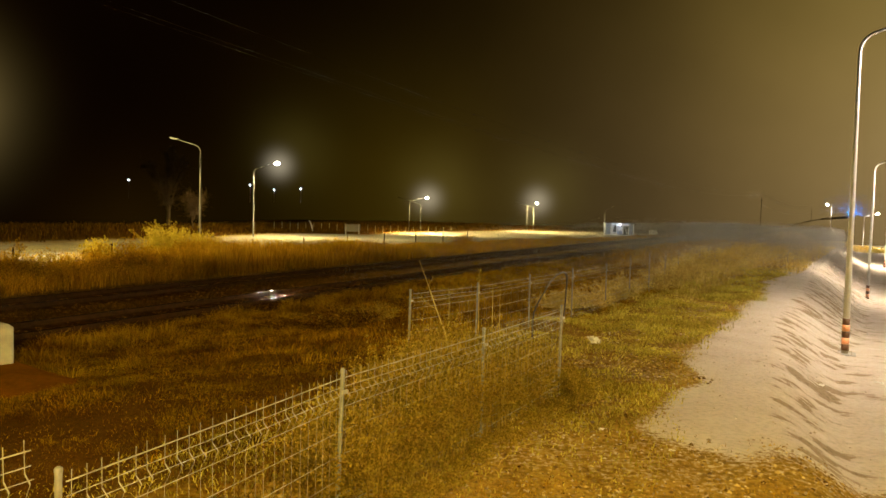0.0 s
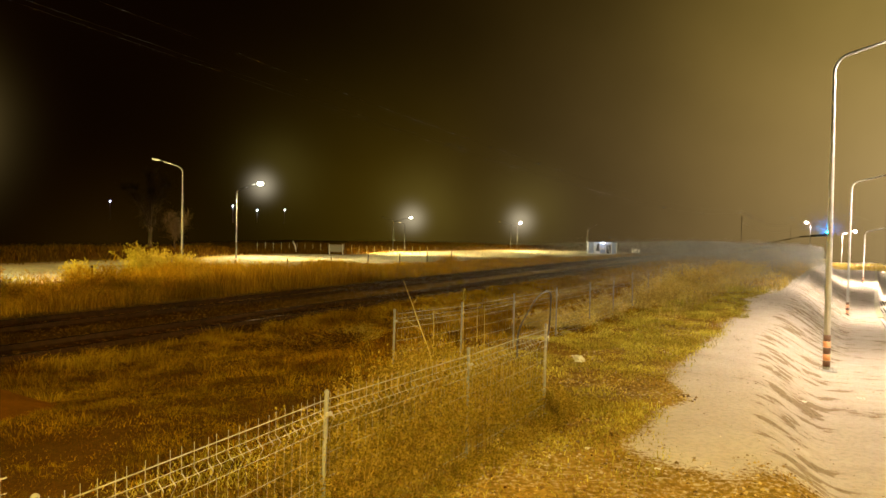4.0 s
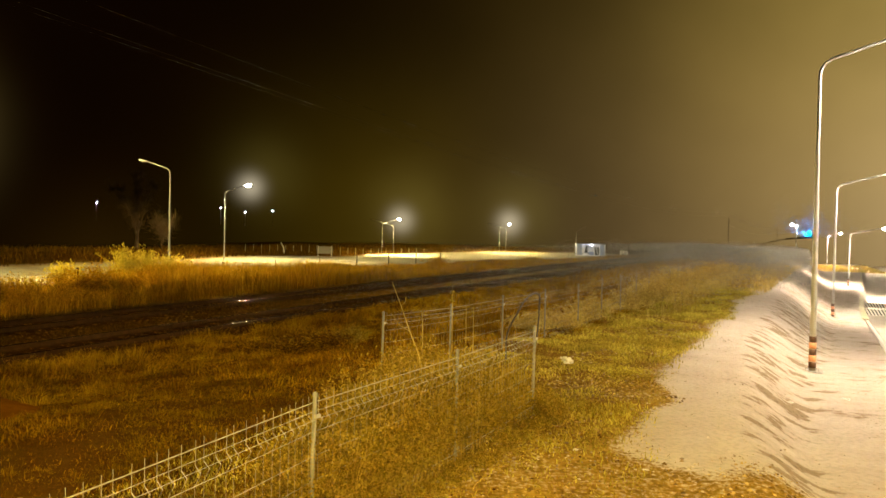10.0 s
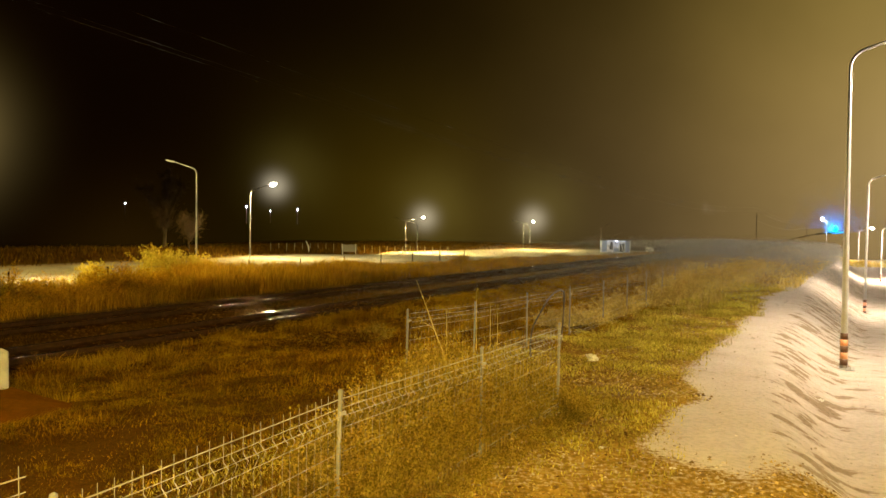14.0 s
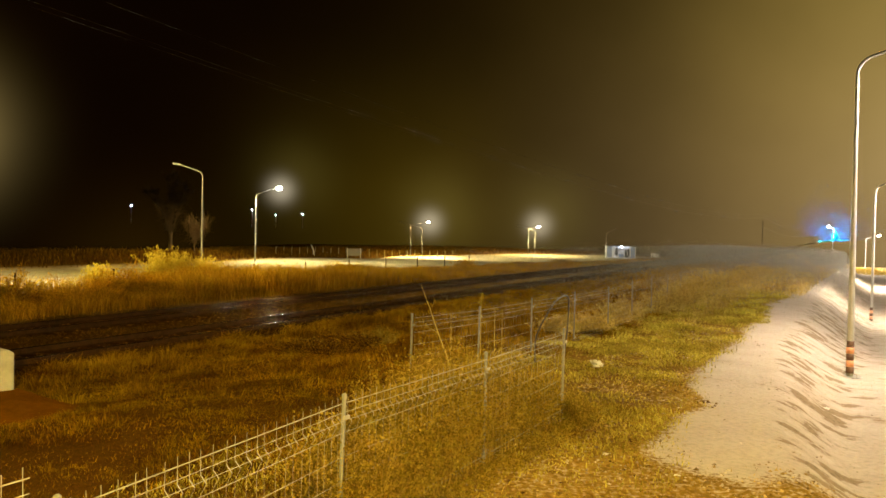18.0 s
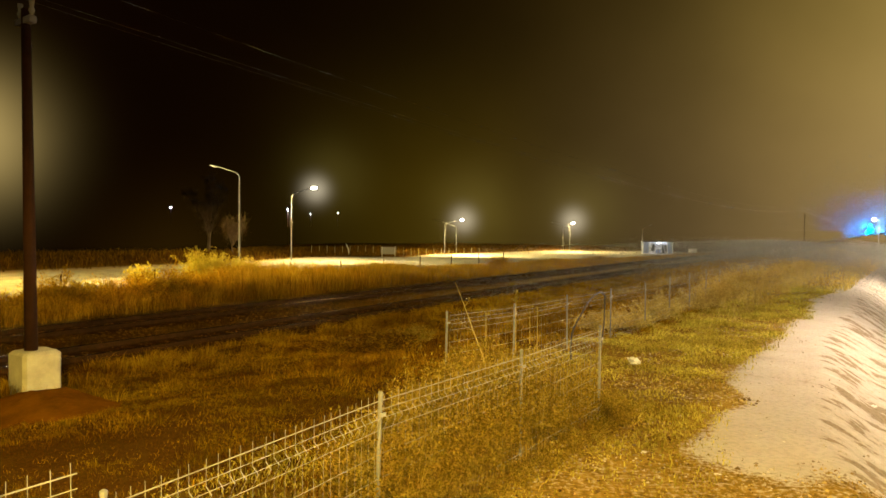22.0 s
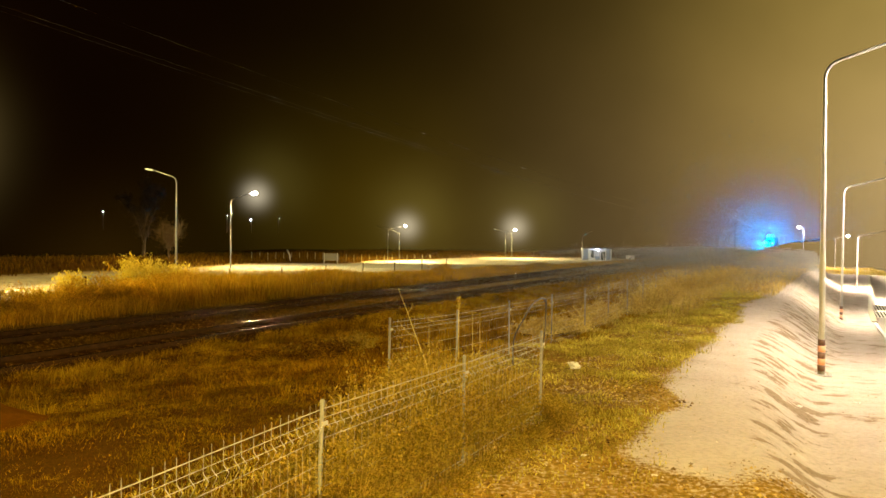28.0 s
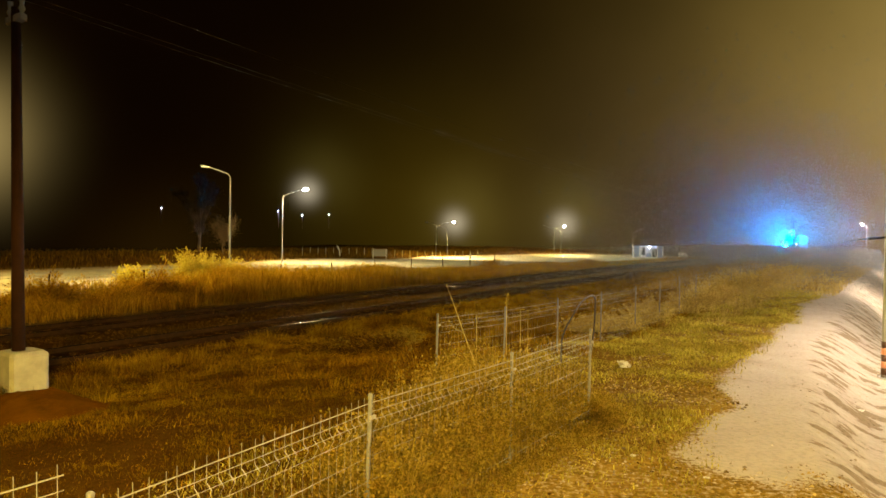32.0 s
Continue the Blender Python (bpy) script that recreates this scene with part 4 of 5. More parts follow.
def halo_drops(n, reach, size):
    fog = np.random.default_rng(31)
    r = reach * fog.random(n) ** 0.42 * fog.uniform(0.3, 1.0, n)
    d = fog.normal(size=(n, 3))
    d /= np.linalg.norm(d, axis=1, keepdims=True)
    d[:, 0] = -np.abs(d[:, 0])
    c = d * r[:, None] * np.array([1.5, 1.0, 0.9]) + np.array([-1.2, 0.0, 3.3])
    c = c[c[:, 2] > -2.0]
    n = len(c)
    verts = (c[:, None] + fog.normal(0, 0.5, (n, 3, 3)) * size).reshape(-1, 3)
    return joined("headlight_halo", verts, np.arange(n * 3), np.full(n, 3), MIST_DROP)


mist = stuff("headlight_halo", halo_drops(900000, 50.0, 0.046), "cloud of drops added round the train to carry its headlight halo", "mist")

# thin ground mist under the lamps far down the path


def ground_mist(n, size):
    fog = np.random.default_rng(37)
    s, p = 24.0 + 96.0 * fog.random(n) ** 0.9, fog.uniform(-1.0, 20.5, n)
    up = 0.1 + 2.4 * fog.random(n) ** 1.4
    c = np.stack([s * SN - p * CS, s * CS + p * SN, ground_height(s, p) + up], -1)
    verts = (c[:, None] + fog.normal(0, 0.5, (n, 3, 3)) * size * (0.2 + s / 90.0)[:, None, None]).reshape(-1, 3)
    return joined("ground_mist", verts, np.arange(n * 3), np.full(n, 3), MIST_DROP)


stuff("ground_mist", ground_mist(400000, 0.037), "thin mist hanging under the road lamps along the path", "mist")

# dry field between the fence and the tracks
S, P = scatter(350000, -2.0, 46.0, 2.6, 15.2, lambda s, p: bare(s, p) * (p > np.where(s < 9.6, 3.5, 5.6)) * (0.5 + 0.5 * clumpy(s, p, 0.55, 61, 0.38, 0.6)) * (0.8 + 0.2 * smooth(4.5, 11.0, s)), 1.45)
near = 0.58 + 0.42 * smooth(4.0, 11.0, S)
tall = (0.05 + 0.13 * clumpy(S, P, 0.55, 61, 0.38, 0.66) * rng.random(len(S)) + 0.10 * rng.random(len(S)) ** 4) * near
stuff("field_grass", blade_mesh("field_grass", base_points(S, P), tall, 0.99 - 0.45 * rng.random(len(S)) ** 1.7, (0.008 + 0.010 * rng.random(len(S))) * near + S.clip(0) * 0.0003, FIELD_GRASS),
      "dry ochre grass on the uneven trackside field", "grass")

# lumps of taller dead grass in the field
cs, cp = scatter(3000, 0.0, 44.0, 5.0, 15.2, lambda s, p: bare(s, p) * (0.04 + 0.96 * smooth(7.0, 12.5, p * 0.6 + 0.45 * s)) * smooth(4.0, 15.0, s + 0.12 * p) * (0.25 + 0.75 * clumpy(s, p, 0.25, 71, 0.38, 0.58)), 1.2)
each = 85
a, r = rng.uniform(0, 2 * np.pi, len(cs) * each), 0.26 * np.abs(rng.normal(0, 1, len(cs) * each))
S = np.repeat(cs, each) + np.cos(a) * r
P = np.repeat(cp, each) + np.sin(a) * r
tall = np.repeat(rng.uniform(0.12, 0.24 + 0.14 * smooth(6.0, 12.0, cp + 0.15 * cs), len(cs)), each) * rng.uniform(0.6, 1.1, len(S)) * (0.35 + 0.65 * np.exp(-(r / 0.3) ** 2))
stuff("grass_tussocks", blade_mesh("grass_tussocks", base_points(S, P), tall, rng.uniform(0.5, 0.84, len(S)) + 0.15 * np.minimum(1, r / 0.4), 0.005 + 0.007 * rng.random(len(S)) + S * 0.00015, TUFT, a + radians(61.0) + rng.normal(0, 0.7, len(S))),
      "tussocks of long dead grass in the field", "grass")

# low matted clumps on the bare earth of the near field
cs, cp = scatter(1900, 1.0, 12.0, 3.9, 14.0, lambda s, p: bare(s, p) * clumpy(s, p, 0.5, 145, 0.40, 0.60))
a, r = rng.uniform(0, 2 * np.pi, len(cs) * 90), 0.17 * np.abs(rng.normal(0, 1, len(cs) * 90))
S, P = np.repeat(cs, 90) + np.cos(a) * r, np.repeat(cp, 90) + np.sin(a) * r
tall = np.repeat(rng.uniform(0.05, 0.12, len(cs)), 90) * rng.uniform(0.4, 1.1, len(S))
stuff("matted_grass", blade_mesh("matted_grass", base_points(S, P), tall, rng.uniform(0.55, 0.97, len(S)), 0.003 + 0.004 * rng.random(len(S)), MATTED, a + radians(61.0) + rng.normal(0, 0.9, len(S))),
      "low matted olive grass clumps on dark earth", "grass")

# ragged tufts that lean over the edge of the ballast
cs, cp = scatter(900, -2.0, 46.0, 13.6, 16.4, lambda s, p: smooth(16.6, 14.0, p + 2.2 * (fbm(s * 0.5, p * 0.2, 141) - 0.5)) * (0.3 + 0.7 * clumpy(s, p, 0.4, 143)), 1.3)
a, r = rng.uniform(0, 2 * np.pi, len(cs) * 110), 0.22 * np.abs(rng.normal(0, 1, len(cs) * 110))
S, P = np.repeat(cs, 110) + np.cos(a) * r, np.repeat(cp, 110) + np.sin(a) * r
tall = np.repeat(rng.uniform(0.16, 0.46, len(cs)), 110) * rng.uniform(0.5, 1.1, len(S))
stuff("ballast_edge_grass", blade_mesh("ballast_edge_grass", base_points(S, P), tall, rng.uniform(0.3, 0.85, len(S)), 0.006 + 0.008 * rng.random(len(S)) + S.clip(0) * 0.0002, TUFT, a + radians(61.0) + rng.normal(0, 0.7, len(S))),
      "ragged dead grass tufts along the track ballast", "grass")

# short greener grass between the path and the fence
S, P = scatter(210000, 3.0, 42.0, 1.4, 6.2, lambda s, p: bare(s, p) * (0.15 + 0.85 * clumpy(s, p, 0.9, 73, 0.36, 0.6)) * smooth(5.0, 9.5, s + 0.4 * p), 1.3)
tall = 0.035 + (0.06 + 0.05 * smooth(12, 22, S)) * rng.random(len(S)) * (0.4 + clumpy(S, P, 1.3, 77))
stuff("verge_grass", blade_mesh("verge_grass", base_points(S, P), tall, rng.uniform(0.55, 0.99, len(S)), 0.007 + 0.009 * rng.random(len(S)) + S * 0.0003, GREEN_GRASS),
      "short yellow-green grass beside the sandy path", "grass")

# thin dry grass on the bare earth in front
S, P = scatter(80000, -1.0, 13.0, -0.5, 4.6, lambda s, p: bare(s, p) ** 2 * (0.10 + 0.90 * clumpy(s, p, 1.3, 79, 0.40, 0.62)))
tall = 0.02 + 0.045 * rng.random(len(S)) ** 1.6
stuff("sparse_grass", blade_mesh("sparse_grass", base_points(S, P, 0.008), tall, rng.uniform(0.5, 0.99, len(S)), 0.004 + 0.006 * rng.random(len(S)), TUFT),
      "thin withered grass on stony red earth", "grass")


def reeds(name, n, s0, s1, p0, p1, keep, low, high, seed, label, mat=REED, wide=0.02, power=1.0, crown=np.ones_like, lean=(0.1, 0.85)):
    S, P = scatter(n, s0, s1, p0, p1, keep, power)
    h = (low + (high - low) * clumpy(S, P, 0.30, seed, 0.3, 0.7)) * rng.uniform(0.6, 1.1, len(S)) * crown(S)
    stuff(name, blade_mesh(name, base_points(S, P), h, rng.uniform(*lean, len(S)), wide * rng.uniform(0.6, 1.5, len(S)), mat), label, "tall grass")


def reed_top(s):
    return (0.72 + 0.62 * fbm(s * 0.45, s * 0.0, 131, 3)) * line(s, (-6, 1.15), (10, 1.25), (14, 1.1), (17, 1.15), (22, 1.45), (26, 1.5), (40, 1.25), (45, 0.85), (50, 0.5), (55, 0.75), (60, 0.42), (66, 0.32), (90, 0.28), (120, 0.35))


reeds("fence_line_weeds", 20000, 13.0, 75.0, 3.6, 7.2, lambda s, p: smooth(20.0, 34.0, s - 3.0 * (p - 4.6)) * (0.35 + 0.65 * clumpy(s, p, 0.5, 81)), 0.3, 0.8, 83,
      "tall dry weeds growing through the far fence", WEED, wide=0.010)
reeds("trackside_field_weeds", 46000, 30.0, 200.0, 6.5, 15.4, lambda s, p: (0.2 + 0.8 * clumpy(s, p, 0.3, 115)) * smooth(28.0, 55.0, s), 0.2, 0.7, 117,
      "dry brown weeds between the far fence and the railway", DRY_GRASS, wide=0.02)
reeds("far_verge_weeds", 50000, 38.0, 200.0, -1.5, 8.0, lambda s, p: (0.3 + 0.7 * clumpy(s, p, 0.3, 85)) * (p > crest_p(s) + 0.5), 0.2, 0.65, 87,
      "dry weeds where the path narrows along the railway", WEED, wide=0.022)
reeds("trackside_reeds", 180000, -6.0, 120.0, 24.9, 33.5, lambda s, p: (0.45 + 0.55 * clumpy(s, p, 0.35, 89)) * smooth(24.6, 26.0, p), 0.55, 1.12, 91,
      "dense brown dry reeds on the far side of the tracks", wide=0.018, power=1.3, crown=reed_top, lean=(0.3, 0.97))
reeds("track_weeds", 150000, -4.0, 110.0, 15.2, 25.2, lambda s, p: (0.1 + 0.9 * clumpy(s, p, 0.45, 93, 0.42, 0.64)) * (np.abs(np.abs(p - track_p(s) - 2.35) - 2.35) > (0.80 + 0.5 * clumpy(s, p, 0.8, 96)) * (1 - 0.75 * smooth(13, 26, s))), 0.05, 0.24, 95,
      "low dark weeds beside and between the two tracks", SCRUB, wide=0.014, power=1.45, crown=lambda s: line(s, (0, 1.2), (13, 1.2), (17, 0.9), (110, 0.8)))
reeds("far_reeds", 30000, 110.0, 330.0, 24.0, 40.0, lambda s, p: 0.3 + 0.7 * clumpy(s, p, 0.12, 97), 0.2, 0.5, 99,
      "brown scrub farther along the railway", FIELD_GRASS, wide=0.09)
reeds("far_scrub", 12000, 150.0, 204.0, -14.0, 13.0, lambda s, p: (0.3 + 0.7 * clumpy(s, p, 0.1, 105)) * (p < track_p(s) - 3.0), 0.3, 0.7, 107,
      "dry scrub along the far railway", WEED, wide=0.09)
reeds("yard_back_grass", 90000, -40.0, 230.0, 53.0, 140.0, lambda s, p: smooth(0.0, 2.0, p - yard_edge(s)) * (0.3 + 0.7 * clumpy(s, p, 0.15, 101)), 0.4, 1.0, 103,
      "dark dry grass behind the lit yard", SCRUB, wide=0.09)


def shrub(label, s, p, wide, high, n_stems, n_leaves, leaf_mat, stem_mat=TWIG, leaf=0.05, squash=1.0, base=None, stem=1.0):
    """A shrub of bent stems with side twigs and leaves along them."""
    z0 = G(s, p) if base is None else base
    sh = thing("shrub", label, "shrub", stand(s, p, z0), "shrubs")
    k = 5
    u = np.linspace(0, 1, k)
    a = rng.uniform(0, 2 * np.pi, n_stems)
    r = np.sqrt(rng.random(n_stems)) * wide / 2
    h = high * rng.uniform(0.45, 1.0, n_stems) * np.sqrt(np.clip(1.15 - (r / (wide / 2)) ** 2, 0.1, 1))
    foot = rng.normal(0, wide * 0.12, (n_stems, 2))
    curve = u[None, :] ** 1.5
    X = foot[:, :1] + (r * np.cos(a))[:, None] * curve + rng.normal(0, 0.02 * wide, (n_stems, k)) * u
    Y = foot[:, 1:] * squash + (r * np.sin(a))[:, None] * curve * squash + rng.normal(0, 0.02 * wide, (n_stems, k)) * u
    Z = h[:, None] * u[None, :] ** 0.8
    main = np.stack([X, Y, Z], -1)
    tagged(part("stem_tangle", stem_mesh("stem_tangle", main, np.linspace(0.011, 0.003, k)[None, :].repeat(n_stems, 0) * max(0.6, high) * stem, stem_mat), None, sh), kind="stuff")
    m = n_stems * 4
    pick, at = rng.integers(0, n_stems, m), rng.uniform(0.3, 1.0, m)
    i = np.minimum((at * (k - 1)).astype(int), k - 2)
    q = (at * (k - 1) - i)[:, None]
    root = main[pick, i] * (1 - q) + main[pick, i + 1] * q
    d = rng.normal(size=(m, 3))
    d[:, 1] *= squash
    d[:, 2] = np.abs(d[:, 2]) * 0.8
    d /= np.linalg.norm(d, axis=1, keepdims=True)
    length = rng.uniform(0.1, 0.32, m) * high
    w = np.linspace(0, 1, 3)
    side = root[:, None] + d[:, None] * (length[:, None] * w)[..., None] + rng.normal(0, 0.02, (m, 3, 3)) * w[None, :, None]
    tagged(part("twig_mass", stem_mesh("twig_mass", side, np.linspace(0.005, 0.002, 3)[None, :].repeat(m, 0) * max(0.6, high) * stem, stem_mat), None, sh), kind="stuff")
    pick, at = rng.integers(0, m, n_leaves), rng.integers(1, 3, n_leaves)
    places = side[pick, at] * 0.8 + side[pick, at - 1] * 0.2 + rng.normal(0, 0.035 * high, (n_leaves, 3))
    tagged(part("foliage", leaf_mesh("foliage", places, leaf * rng.uniform(0.5, 1.3, n_leaves), leaf_mat), None, sh), kind="stuff")
    return sh


# withered shrubs that fill the near fence
FENCE_SHRUB = "withered brown shrub tangled in the wire fence"
for k in range(40):
    s = 4.75 + 4.3 * (k + 0.5) / 40 + random.uniform(-0.15, 0.15)
    p = 3.55 + random.choice((-0.05, 0.08, 0.25, 0.4, 0.75)) + random.uniform(-0.05, 0.1)
    h = (1.26 if 5.6 < s < 8.2 else 1.0) * random.uniform(0.75, 1.0) * (0.8 if p < 3.45 else 1.0)
    w, ns, nl = random.uniform(0.9, 1.4), 70, 5200
    shrub(FENCE_SHRUB, s, p, w, h, ns, nl, DRY_LEAF, leaf=0.033, squash=0.42, stem=0.5)
for s, p, w, h in ((9.3, 4.2, 1.1, 0.8), (9.0, 4.9, 1.5, 1.15), (8.4, 5.0, 1.4, 1.1), (9.2, 2.95, 0.9, 0.35), (9.6, 3.3, 0.9, 0.4),
                   (7.4, 3.62, 1.2, 1.15), (7.9, 3.6, 1.2, 1.0), (8.3, 3.62, 1.1, 0.85), (8.7, 3.6, 1.0, 0.7), (9.1, 3.58, 0.9, 0.6)):
    shrub(FENCE_SHRUB, s, p, w, h, 70, 3200, DRY_LEAF, leaf=0.028, squash=0.5, stem=0.6)
for k in range(18):
    s = 4.7 + 4.7 * (k + 0.5) / 18 + random.uniform(-0.1, 0.1)
    shrub(FENCE_SHRUB, s, 3.56 + random.uniform(0.0, 0.14), random.uniform(0.7, 1.0), random.uniform(0.42, 0.72), 46, 3000, DRY_LEAF, leaf=0.04, squash=0.3, stem=0.6)
for k in range(16):
    s = 4.6 + 4.3 * (k + 0.5) / 16 + random.uniform(-0.1, 0.1)
    shrub("straggling withered weed grown through the wire", s, 3.34 + random.uniform(-0.04, 0.05), random.uniform(0.7, 1.1), random.uniform(0.6, 1.15) * (1.0 if s < 7.6 else 0.6), 18, 520, DRY_LEAF, leaf=0.026, squash=0.22, stem=0.45)
for k in range(30):
    s = 3.4 + 6.0 * (k + 0.5) / 30 + random.uniform(-0.1, 0.1)
    shrub("low withered weed clump at the foot of the fence", s, 3.10 + random.uniform(-0.12, 0.14), random.uniform(0.5, 0.9), random.uniform(0.07, 0.17), 26, 450, DRY_LEAF, leaf=0.026, squash=0.7, stem=0.5)
for k in range(52):
    s = 17.6 + 40.0 * ((k + 0.5) / 52) ** 1.3
    grow = 0.45 + 0.75 * min(1.0, max(0.0, (s - 21.5) / 6.0))
    shrub("dry straw-coloured weedy shrub along the fence", s + random.uniform(-0.4, 0.4), (5.85 if s < 24 else 5.1) + random.uniform(-0.35, 0.6), random.uniform(1.1, 1.9), grow * random.uniform(0.75, 1.05), 50, 1700, WEED, WEED, leaf=0.047)
for k in range(26):
    s = random.uniform(55, 150)
    shrub("dry weedy shrub by the distant path", s, random.uniform(1.5, 11.0), random.uniform(1.6, 3.0), random.uniform(0.45, 0.85), 40, 900, WEED, WEED, leaf=0.09)
for s, p, w, h in ((9.5, 31.5, 3.0, 1.2), (12.8, 30.6, 2.6, 1.4)):
    shrub("yellow leafy shrub lit by the yard lamps", s, p, w, h, 100, 3600, YELLOW_LEAF, YELLOW_LEAF, leaf=0.07)
for s, p, w, h in ((15.0, 33.0, 1.6, 0.9), (16.6, 32.4, 1.4, 0.8), (18.0, 33.2, 1.7, 0.9), (20.6, 32.6, 1.5, 0.9), (22.5, 33.0, 1.6, 0.8)):
    shrub("thin yellow weedy shrub at the edge of the lit yard", s, p, w, h, 50, 700, YELLOW_LEAF, YELLOW_LEAF, leaf=0.06)
for k in range(26):
    s = 2.0 + 64.0 * ((k + 0.5) / 26) ** 1.3
    shrub("brown matted shrub among the reeds beside the railway", s, random.uniform(26.0, 29.5), random.uniform(2.2, 3.6), random.uniform(0.7, 1.25) * (1.0 if s < 42 else 0.5), 80, 2200, REED, REED, leaf=0.07)
# dark tangled brambles in the open field
for s, p, w, h in ((12.7, 11.0, 1.7, 0.42), (13.2, 10.3, 1.6, 0.5), (13.3, 9.6, 1.3, 0.4), (12.5, 10.1, 1.2, 0.32)):
    shrub("dark tangled bramble heap in the dry field", s, p, w, h, 70, 1500, SCRUB, REED, leaf=0.04, stem=1.0)
for s, p, w, h in ((13.9, 10.2, 1.3, 0.5), (13.7, 9.4, 1.1, 0.45), (13.5, 11.2, 1.2, 0.42), (14.4, 9.8, 1.0, 0.5)):
    shrub("pale withered weeds behind the bramble heap", s, p, w, h, 46, 700, DRY_LEAF, TWIG, leaf=0.04, stem=0.8)
# yellow shrubs lit by the yard lamps
for r, az, w, h in ((44.0, -22.6, 2.3, 2.05), (44.5, -21.2, 2.0, 1.8), (45.5, -19.2, 2.2, 1.6), (43.0, -26.6, 1.9, 1.15)):
    s, p = to_sp(polar(r, az, 0))
    shrub("yellow leafy shrub lit by the yard lamps", s, p, w * 1.0, h * 1.12, 110, 4600, YELLOW_LEAF, YELLOW_LEAF, leaf=0.10)
for s, p, w, h in ((17.0, 30.6, 3.2, 1.5), (21.0, 29.0, 3.4, 1.7), (27.0, 29.5, 3.4, 1.5), (34.0, 30.6, 3.0, 1.3), (40.0, 30.8, 3.0, 1.2), (57.0, 30.0, 2.8, 1.2), (70.0, 29.8, 4.0, 0.6), (84.0, 30.0, 4.4, 0.6)):
    shrub("ochre leafy shrub among the reeds beside the railway", s, p, w, h, 110, 3200, REED, REED, leaf=0.08)


def tree(label, place, high, trunk_r, spread, seed, twigs_n=1400):
    """A bare tree: trunk, limbs and a crown of fine twigs."""
    rnd = random.Random(seed)
    tr = thing("tree", label, "tree", place, "bare trees")
    pts = [Vector((0, 0, -0.2))]
    for k in range(1, 6):
        pts.append(Vector((rnd.uniform(-0.15, 0.15) * k * 0.3, rnd.uniform(-0.15, 0.15) * k * 0.3, high * 0.085 * k)))
    part("trunk", Geo().tube(pts, [trunk_r * (1 - 0.09 * k) for k in range(6)], 9), BARK, tr, smooth=True)
    ends = []
    for k in range(9):
        a = 2 * math.pi * k / 9 + rnd.uniform(-0.4, 0.4)
        root = pts[rnd.choice((2, 3, 4, 5))]
        reach, lift = spread * rnd.uniform(0.5, 1.0), high * rnd.uniform(0.35, 0.6)
        limb = [root + Vector((math.cos(a) * reach * u ** 1.3 + rnd.uniform(-0.15, 0.15), math.sin(a) * reach * u ** 1.3 + rnd.uniform(-0.15, 0.15), lift * u)) for u in (0, 0.25, 0.5, 0.75, 1)]
        limb[0] = root
        part("limb", Geo().tube(limb, [trunk_r * q for q in (0.45, 0.36, 0.26, 0.17, 0.07)], 6), BARK, tr, smooth=True)
        ends += limb[1:]
    E = np.array([tuple(e) for e in ends])
    root = E[rng.integers(0, len(E), twigs_n)] + rng.normal(0, 0.15, (twigs_n, 3))
    d = rng.normal(size=(twigs_n, 3)) + np.array([0, 0, 0.8])
    d /= np.linalg.norm(d, axis=1, keepdims=True)
    w = np.linspace(0, 1, 4)
    lines = root[:, None] + d[:, None] * (rng.uniform(0.4, 1.7, twigs_n)[:, None] * w)[..., None] + rng.normal(0, 0.08, (twigs_n, 4, 3)) * w[None, :, None]
    tagged(part("crown", stem_mesh("crown", lines, np.linspace(0.016, 0.005, 4)[None, :].repeat(twigs_n, 0), BARK), None, tr), kind="stuff")
    return tr


def far_place(r, azimuth):
    v = polar(r, azimuth, 0)
    return (*v[:2], G(*to_sp(v)))


x, y, z = far_place(112, -21.9)
tree("bare tree behind the yard, dimly lit", pose(x, y, z), 13.0, 0.28, 3.4, 5, 2200)
x, y, z = far_place(92, -20.1)
tree("small bare tree behind the yard", pose(x, y, z), 4.2, 0.12, 1.7, 8, 900)

# ---- small things along the fence ----
stick = [W(7.70, 4.25, 0.6), W(7.70, 4.25, 0.99), W(7.78, 4.45, 1.3), W(7.86, 4.63, 1.6), W(7.95, 4.83, 1.9)]
st = thing("dead_stalk", "long dead leaning stalk above the fence shrub", "plant")
part("stalk", Geo().tube(stick, [0.008, 0.008, 0.007, 0.005, 0.003], 6), WEED, st)
part("side_shoot", Geo().tube([stick[3], W(7.90, 4.60, 1.66), W(7.93, 4.60, 1.72)], [0.004, 0.003, 0.002], 5), WEED, st)
part("side_shoot", Geo().tube([stick[2], W(7.75, 4.6, 1.38), W(7.72, 4.7, 1.52)], [0.004, 0.003, 0.002], 5), WEED, st)
for s, p, z in ((8.51, 4.21, 1.74), (8.62, 4.05, 1.58), (8.75, 4.0, 1.55), (8.2, 4.5, 1.5)):
    wd = thing("tall_weed", "tall dry weed with a leafy top", "plant", group="tall weeds")
    part("stalk", Geo().tube([W(s, p, 0.4), W(s + 0.02, p, 1.0), W(s, p, z)], [0.006, 0.005, 0.003], 5), WEED, wd)
    n = 36 if z > 1.7 else 9
    at = np.array(W(s, p, z - 0.03))[None] + rng.normal(0, 1, (n, 3)) * np.array([0.022, 0.022, 0.06])
    tagged(part("foliage", leaf_mesh("foliage", at, rng.uniform(0.02, 0.05, n), DRY_LEAF), None, wd), kind="stuff")

hose_pts = []
